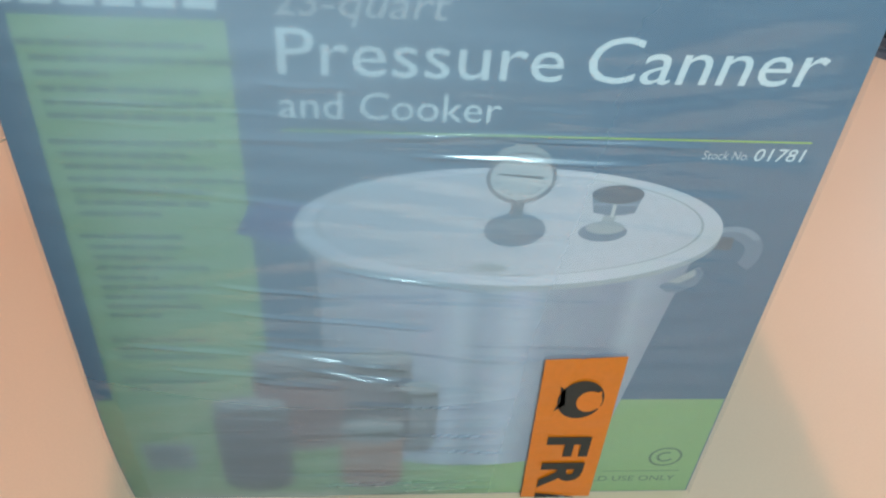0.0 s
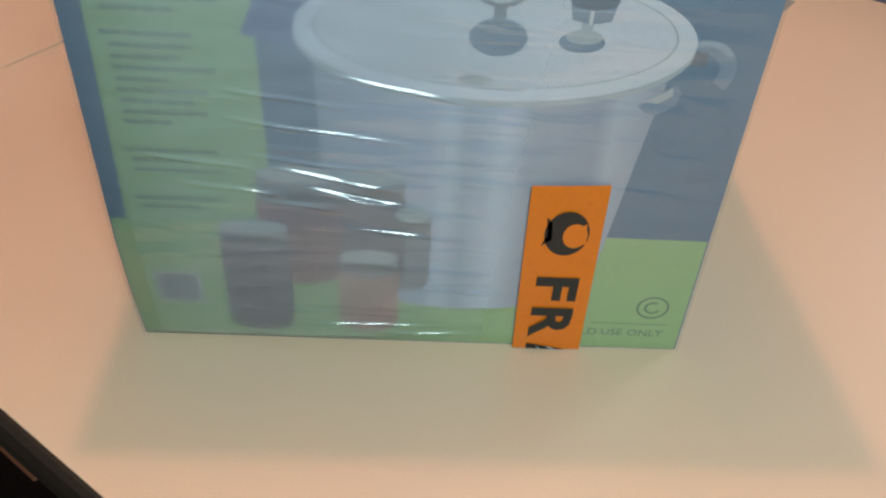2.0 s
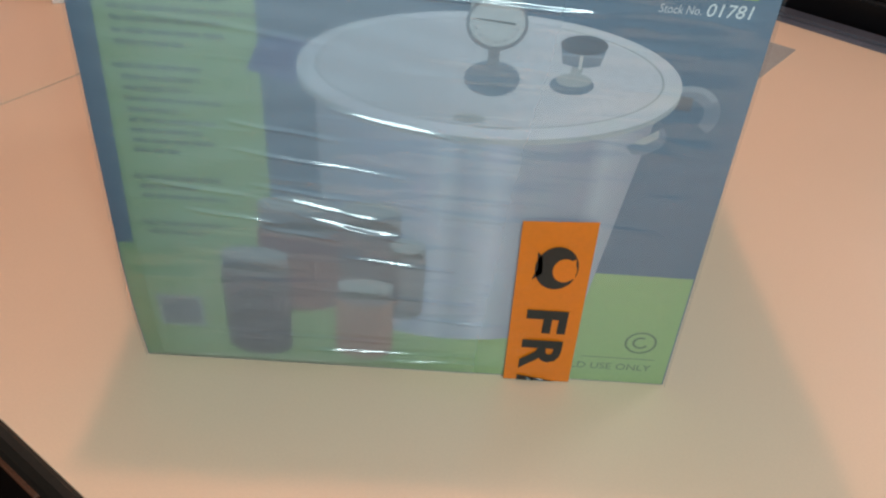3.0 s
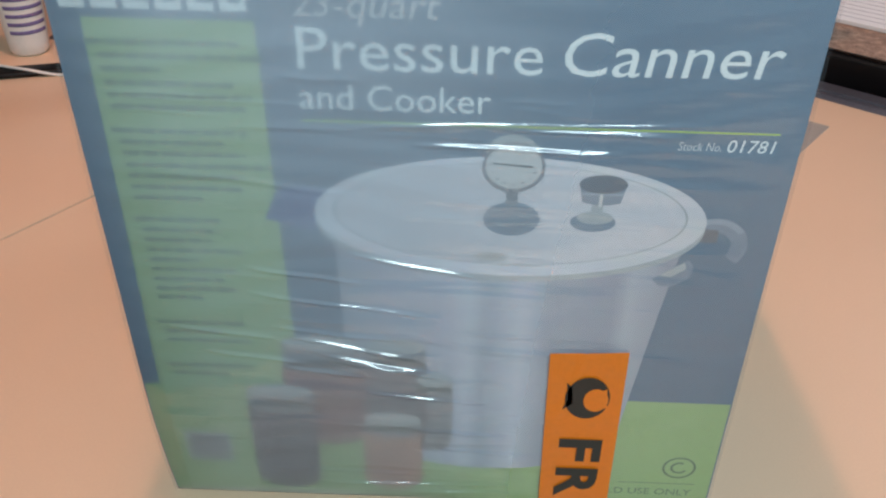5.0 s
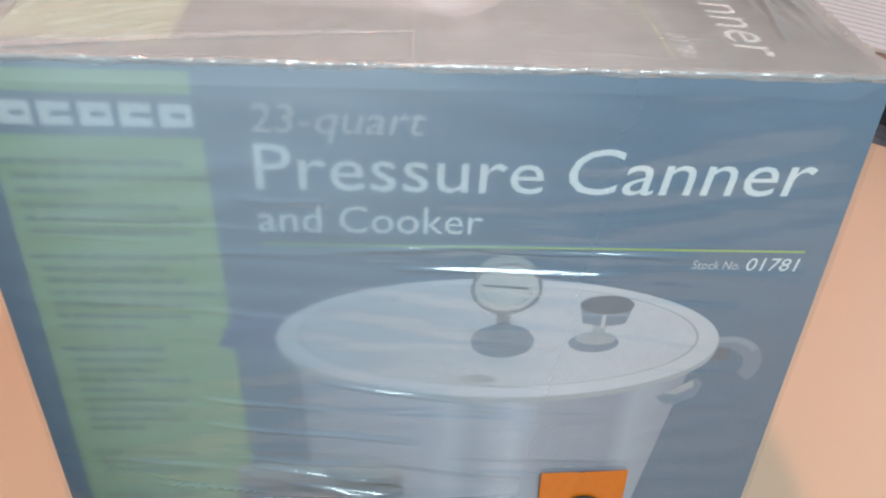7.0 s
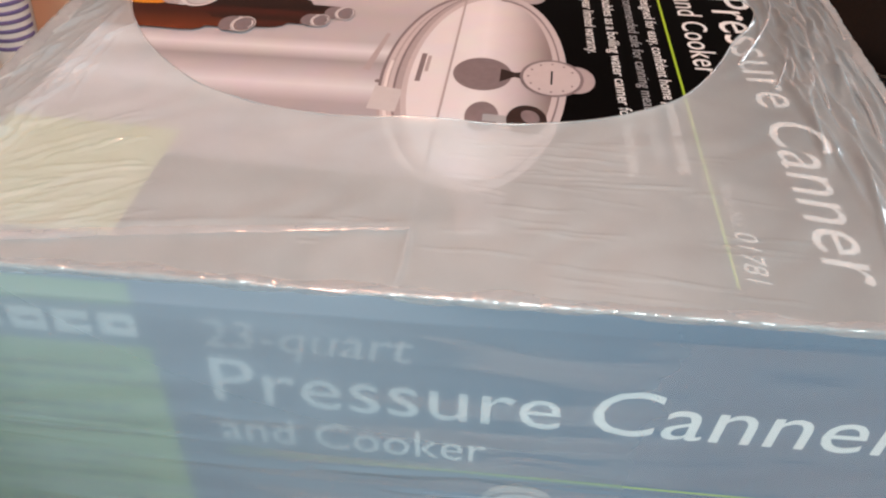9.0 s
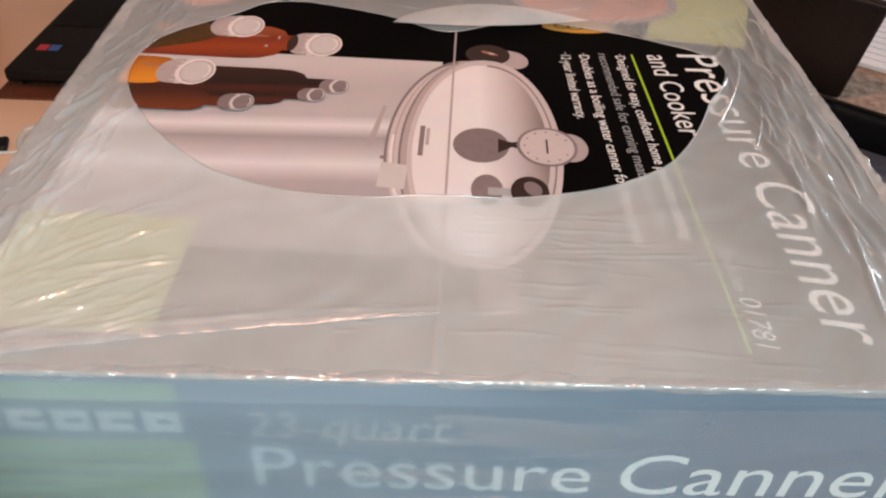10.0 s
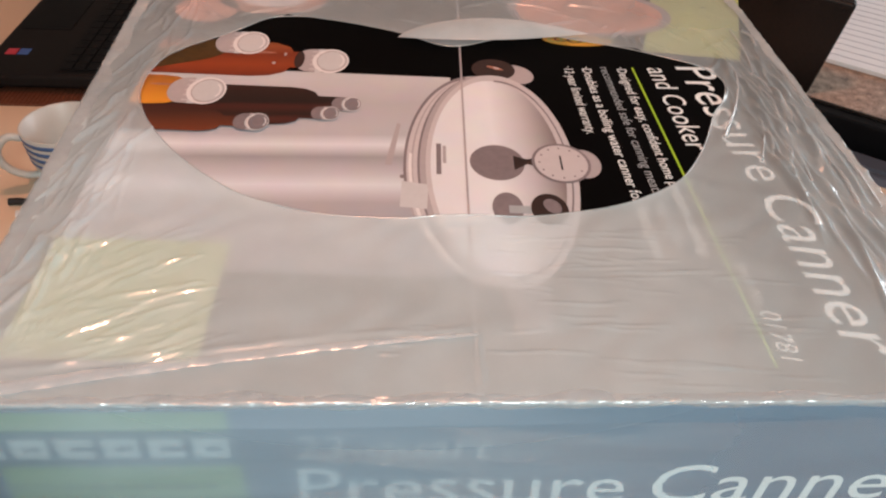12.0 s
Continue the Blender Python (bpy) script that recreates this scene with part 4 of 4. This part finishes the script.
def crumpled_edge(p, q, out, down, across, seed, rough_up=1.0):
    """Film gathered over an upper edge of the carton from p to q: pinched, uneven, shiny."""
    p, q, out = Vector(p), Vector(q), Vector(out)
    n, prof = 420, 12
    bm, rows = bmesh.new(), []
    for k in range(n + 1):
        s = k / n
        base = p + (q - p) * s
        run = s * (q - p).length
        lift = 0.0007 * noise.noise((run * 34, seed, 0.0)) + 0.0006 * noise.noise((run * 160, seed, 3.0))
        pinch = 0.0016 * max(0.0, noise.noise((run * 90, seed, 7.0)) - 0.12)
        rows.append([])
        for j in range(prof + 1):
            a = 2 * j / prof - 1
            crest = 1 - abs(a) ** 1.5
            bump = crest * (0.0008 + rough_up * (lift + pinch)) + rough_up * 0.0005 * noise.noise((run * 210, a * 3.0, seed + 5))
            if a < 0:
                at = base + out * (0.0012 + bump) + Vector((0, 0, 0.0030 + a * (down * (0.7 + 0.6 * noise.noise((run * 50, seed, 11.0)))) + 0.4 * bump))
            else:
                at = base - out * (a * across * (0.75 + 0.7 * noise.noise((run * 40, seed, 15.0))) - 0.0012 - 0.4 * bump) + Vector((0, 0, 0.0033 + bump))
            rows[k].append(bm.verts.new(at))
    for a, b in zip(rows, rows[1:]):
        for j in range(prof):
            bm.faces.new((a[j], a[j + 1], b[j + 1], b[j]))
    return bm


left_top = -W / 2 + flare(-W / 2, H)
part("edge_fold", crumpled_edge((left_top, -0.0012, H), (W / 2, -0.0012, H), (0, -1, 0), 0.0035, 0.006, 2.0), FILM_EDGE, wrap, "shiny film gathered over the front upper edge", True)
part("edge_fold", crumpled_edge((W / 2, 0, H), (W / 2 + SKEW * DEP, DEP, H), (1, 0, 0), 0.010, 0.006, 21.0, 1.1), FILM_HEM, wrap, "shiny film gathered over a side edge", True)
part("edge_fold", crumpled_edge((left_top, 0, H), (left_top + SKEW * DEP, DEP, H), (-1, 0, 0), 0.008, 0.010, 33.0, 0.8), FILM_HEM, wrap, "shiny film gathered over a side edge", True)


def overlap_band():
    """The free edge of the second turn of film: a narrow doubled band running in from the corner."""
    n, bm, rows = 120, bmesh.new(), []
    for k in range(n + 1):
        t = k / n
        x, y = -0.207 + 0.197 * t, -0.001 + 0.046 * t - 0.013 * t * t
        w = 0.0030 * (1 - t) ** 0.5 + 0.0004 + 0.0006 * noise.noise((t * 14, 3.0, 1.0))
        z = H + 0.0046 + 0.0005 * noise.noise((t * 30, 8.0, 1.0))
        rows.append([bm.verts.new((x, y + w * f, z + 0.0004 * (1 - f * f))) for f in (-1, -0.5, 0, 0.5, 1)])
    for a, b in zip(rows, rows[1:]):
        for j in range(4):
            bm.faces.new((a[j], b[j], b[j + 1], a[j + 1]))
    return bm


part("overlap_band", overlap_band(), FILM_BAND, wrap, "pale doubled band where the film overlaps", True)

# ---- orange tape strip with its warning print ----
tape = thing("packing_tape", "orange warning tape strip with black print, stuck on the film", "tape", m=pose(0, 0, T))


def tape_strip():
    bm, nu, nv = bmesh.new(), 24, 70
    g = []
    for j in range(nv + 1):
        f = j / nv
        v = 0.0012 + 0.1465 * f
        u0, u1 = 0.0722 - 0.003 * f, 0.1215 - 0.0018 * f
        g.append([])
        for i in range(nu + 1):
            u = u0 + (u1 - u0) * i / nu
            vv = v + (0.003 * (i / nu) - 0.002) * f ** 6
            y = -0.0052 - 0.0004 * noise.noise((u * 40, v * 90, 7.7)) - 0.0006 * math.exp(-((u - 0.083 - 0.25 * (v - 0.11)) / 0.0012) ** 2) * (f > 0.6)
            g[j].append(bm.verts.new((u, y, vv)))
    for j in range(nv):
        for i in range(nu):
            bm.faces.new((g[j][i], g[j][i + 1], g[j + 1][i + 1], g[j + 1][i]))
    return bm


strip = part("strip", tape_strip(), TAPE, tape, "", True)
tsheet = Sheet(tape, lambda u, v, h: Vector((u, -0.0060 - h, v)), 0.0001)


def down(s, up):
    """Print on the tape reads downwards, its head to the right."""
    return 0.0832 + up, max(0.0016, 0.071 - s)


for letter, s0, s1 in (("F", 0.0, 0.0215), ("R", 0.0285, 0.0575), ("A", 0.0640, 0.0960)):
    tsheet.text(letter, s0, 0.0, s1, 0.0275, 1, TAPE_INK, 0.0, down, bold=0.035)
# plain rounded emblem with an open middle
tsheet.disc("emblem", 0.0968, 0.1090, 0.0148, 0.0182, 1, TAPE_INK)
tsheet.disc("emblem_gap", 0.1025, 0.1075, 0.0082, 0.0100, 2, TAPE)
tsheet.poly("emblem_gap", [(0.1010, 0.1130), (0.1090, 0.1180), (0.1106, 0.1010), (0.1040, 0.1000)], 3, TAPE)
tsheet.poly("emblem", [(0.0860, 0.1180), (0.0822, 0.1220), (0.0838, 0.1080), (0.0808, 0.0980), (0.0875, 0.1040)], 1, TAPE_INK)

# ---- things on the table ----
# striped cup
cup = thing("coffee_cup", "white porcelain cup with blue stripes standing on the table", "cup", m=pose(-0.450, 0.716, T, 0, 0, 203) @ Matrix.Scale(0.99, 4))
prof = [(0.0, 0.006), (0.026, 0.006), (0.034, 0.016), (0.043, 0.046), (0.0485, 0.088), (0.0505, 0.0895), (0.0515, 0.0885), (0.046, 0.045), (0.037, 0.014), (0.030, 0.004), (0.029, 0.0), (0.0, 0.0015)]
part("cup_body", lathe(prof[::-1], 56), PORCELAIN, cup, "white glazed body", True)
for z0, z1 in ((0.0775, 0.0835), (0.0670, 0.0730), (0.0565, 0.0625), (0.0460, 0.0520)):
    def rad(z):
        return 0.0007 + (0.037 + (z - 0.014) * 0.009 / 0.031 if z < 0.045 else 0.046 + (z - 0.045) * 0.0055 / 0.0435)
    part("stripe", lathe([(rad(z0) - 0.001, z0), (rad(z0), z0 + 0.0004), (rad(z1), z1 - 0.0004), (rad(z1) - 0.001, z1)], 56), GLAZE, cup, "blue glazed stripe", True)
part("cup_handle", tube([(0.0495, 0, 0.078), (0.066, 0, 0.082), (0.080, 0, 0.066), (0.076, 0, 0.044), (0.058, 0, 0.028), (0.040, 0, 0.024)], 0.0048, 12), PORCELAIN, cup, "", True)

# tall white bottle with a purple label
bottle = thing("plastic_bottle", "tall white plastic bottle with purple striped label on the table", "bottle", m=pose(-0.678, 0.860, T, 0, 0, -35))
part("bottle_body", lathe([(0.0, 0.0), (0.024, 0.0), (0.029, 0.005), (0.0305, 0.02), (0.0365, 0.125), (0.034, 0.145), (0.018, 0.165), (0.0125, 0.170), (0.0125, 0.182), (0.0, 0.182)], 40), PLASTIC_WHITE, bottle, "", True)
part("cap", lathe([(0.0, 0.176), (0.0165, 0.176), (0.0172, 0.180), (0.0168, 0.203), (0.014, 0.206), (0.0, 0.206)], 32), PLASTIC_WHITE, bottle)
for k in range(6):
    z0 = 0.036 + 0.013 * k
    r0 = 0.0305 + (z0 - 0.02) * 0.006 / 0.105
    bm = lathe([(r0 - 0.0002, z0), (r0 + 0.0004, z0 + 0.0004), (r0 + 0.0008, z0 + 0.006), (r0 + 0.0001, z0 + 0.0064)], 40)
    bmesh.ops.delete(bm, geom=[f for f in bm.faces if f.calc_center_median().x < 0.008 or f.calc_center_median().y > 0.02], context="FACES")
    part("label_stripe", bm, PURPLE, bottle, "purple printed stripe", True)

# laptop on a ribbed brown mat, its right side towards the viewer
mat_thing = thing("place_mat", "brown ribbed mat lying under the laptop on the table", "mat", m=pose(-0.661, 0.912, T, 0, 0, -2))
part("backing", box((-0.01, 0, 0), (0.28, 0.44, 0.0024), 0.0006, 1), LEATHER_RED, mat_thing)
for k in range(46):
    part("rib", box((-0.0095 + 0.0063 * k, 0.0005, 0.0024), (-0.0050 + 0.0063 * k, 0.4395, 0.0040), 0.0006, 1), LEATHER_RED, mat_thing)

laptop = thing("laptop", "open black laptop with touchpad and small stickers on the table", "laptop", m=pose(-0.661, 0.942, T + 0.004, 0, 0, -2) @ Matrix.Scale(1.07, 4))
part("base", box((0, 0, 0.008), (0.25, 0.365, 0.027), 0.005, 3), CHARCOAL, laptop, "dark plastic palm rest and base")
for x in (0.02, 0.22):
    for y in (0.02, 0.34):
        part("rubber_foot", lathe([(0, 0), (0.009, 0), (0.009, 0.0085), (0, 0.0085)], 20, pose(x, y, 0)), BLACK, laptop)
part("touchpad", box((0.012, 0.145, 0.0268), (0.085, 0.255, 0.0280), 0.0004, 1), BLACK, laptop, "recessed black touchpad")
part("keyboard_well", box((0.108, 0.012, 0.0265), (0.222, 0.353, 0.0276)), BLACK, laptop)
for r in range(6):
    for c in range(15):
        y0, x0 = 0.018 + c * 0.0221, 0.112 + r * 0.0181
        part("key", box((x0, y0, 0.0276), (x0 + 0.0155, y0 + 0.0195, 0.0296), 0.0008, 1), BLACK, laptop)
part("sticker", box((0.020, 0.062, 0.0269), (0.035, 0.080, 0.0273)), RED, laptop, "red sticker")
part("sticker", box((0.037, 0.062, 0.0269), (0.052, 0.080, 0.0273)), BLUE, laptop, "blue sticker")
part("screen", box((0.0, 0.0, 0.0), (0.230, 0.365, 0.008), 0.003, 2, pose(0.246, 0, 0.024, 0, -70, 0)), BLACK_GLOSS, laptop, "raised dark screen lid")
part("hinge", box((0.238, 0.05, 0.018), (0.256, 0.315, 0.030), 0.004, 2), BLACK, laptop)

# cables on the table
flat = thing("flat_case", "narrow flat black case lying on the table", "case", m=pose(-0.676, 0.758, T, 0, 0, 17))
part("shell", box((-0.115, -0.016, 0), (0.085, 0.016, 0.009), 0.004, 3), BLACK, flat, "", True)
part("zip", box((-0.10, -0.0168, 0.004), (0.07, -0.0155, 0.0052), 0.0003, 1), CHARCOAL, flat)
usb = thing("charging_cable", "thin white charging cable lying across a black case", "cable")
part("cord", tube([(-0.80, 0.800, T + 0.002), (-0.74, 0.785, T + 0.003), (-0.70, 0.776, T + 0.0100), (-0.665, 0.764, T + 0.0115), (-0.635, 0.758, T + 0.0105), (-0.600, 0.762, T + 0.003), (-0.575, 0.766, T + 0.0022)], 0.0022), PLASTIC_WHITE, usb, "", True)
plug = thing("usb_plug", "white plug with black lead on the table beside the cup", "cable")
part("plug_body", box((-0.022, -0.006, 0), (0.012, 0.006, 0.008), 0.002, 2, pose(-0.482, 0.648, T, 0, 0, 18)), PLASTIC_WHITE, plug, "white plug housing", True)
part("cord", tube([(-0.520, 0.668, T + 0.0045), (-0.508, 0.669, T + 0.0045), (-0.491, 0.665, T + 0.0045), (-0.454, 0.642, T + 0.0045)], 0.0045), CABLE_BLACK, plug, "black lead", True)
# notched shadow on the table, put in as a flat grey sheet
card = tagged(new("shadow_sheet", mesh_of(prism([(0.354, 0.492), (0.422, 0.559), (0.505, 0.665), (0.475, 0.686), (0.479, 0.701), (0.389, 0.719), (0.332, 0.644)], T + 0.0002, T + 0.0012), "shadow_sheet", SHADOW_GREY)),
              "thin grey sheet laid flat on the table in place of a shadow", "card")

# ---- beyond the table: low stand with speckled brown top, notepad, dark leather folder ----
side = Vector((0.79, -0.613)).normalized()
outw = Vector((0.613, 0.79)).normalized()
frame_m = Matrix(((side.x, outw.x, 0, 0.60), (side.y, outw.y, 0, 0.775), (0, 0, 1, 0), (0, 0, 0, 1)))
stand = thing("side_stand", "black framed stand with speckled brown top beside the table", "side table", m=frame_m)
# along the table edge: u; away from it: v
part("front_rail", box((-0.62, 0.030, 0.69), (0.62, 0.0555, 0.784), 0.003, 2), BLACK_GLOSS, stand, "black front rail")
part("top_board", box((-0.62, 0.056, 0.745), (0.62, 0.75, 0.785), 0.002, 1), CORK, stand, "speckled brown textured top")
part("edge_strip", box((-0.62, 0.0530, 0.7842), (0.62, 0.0575, 0.7872), 0.0006, 1), CHARCOAL, stand, "thin grey edging strip")
for u in (-0.58, 0.58):
    for v in (0.09, 0.70):
        part("leg", box((u - 0.02, v - 0.02, 0), (u + 0.02, v + 0.02, 0.745), 0.003), BLACK, stand)
pad = thing("ruled_notepad", "white ruled notepad lying on the brown stand", "notepad", m=frame_m)
part("paper_block", box((-0.45, 0.188, 0.785), (0.45, 0.62, 0.792), 0.0008, 1), PAPER, pad)
for k in range(17):
    part("ruling", box((-0.448, 0.209 + 0.0225 * k, 0.7921), (0.448, 0.2102 + 0.0225 * k, 0.7923)), LINE, pad)
folder = thing("leather_folder", "dark brown leather folder standing upright on the stand", "folder", m=frame_m)
# it leans a little along the stand
LEAN = Matrix(((1, 0, 0.19, -0.19 * 0.925), (0, 1, 0, 0), (0, 0, 1, 0), (0, 0, 0, 1)))
part("cover", box((-0.42, 0.0585, 0.7855), (-0.098, 0.0705, 0.930), 0.0055, 3, LEAN), LEATHER, folder, "", True)
part("cover", box((-0.42, 0.0735, 0.7855), (-0.101, 0.0845, 0.928), 0.005, 3, LEAN), LEATHER, folder, "", True)
part("stud", lathe([(0, 0), (0.0025, 0.0002), (0.002, 0.0012), (0, 0.0016)], 16, pose(-0.112, 0.0585, 0.919, 90, 0, 0)), CHARCOAL, folder)

# chair pushed under the near edge
chair = thing("leather_chair", "dark brown leather chair with stitched edge under the table", "chair", m=Matrix.Translation((-0.36, -0.02, 0)) @ pose(0, 0, 0, 0, 0, -38))
part("seat", box((-0.24, -0.26, 0.42), (0.24, 0.20, 0.50), 0.03, 4), LEATHER, chair, "", True)
part("piping", tube([(-0.23, -0.255, 0.492), (-0.1, -0.262, 0.494), (0.1, -0.262, 0.494), (0.23, -0.255, 0.492)], 0.006), LEATHER_RED, chair, "reddish stitched edge", True)
for x in (-0.2, 0.2):
    for y in (-0.22, 0.16):
        part("leg", box((x - 0.02, y - 0.02, 0), (x + 0.02, y + 0.02, 0.425), 0.003), BLACK, chair)
part("seam_strip", box((-0.22, 0.058, 0.4985), (-0.03, 0.076, 0.5035), 0.0015, 2), LEATHER_RED, chair, "reddish stitched leather strip", True)
for k in range(21):
    part("stitch", box((-0.216 + 0.0088 * k, 0.0655, 0.5030), (-0.2105 + 0.0088 * k, 0.0675, 0.5042), 0.0004, 1), LEATHER, chair)
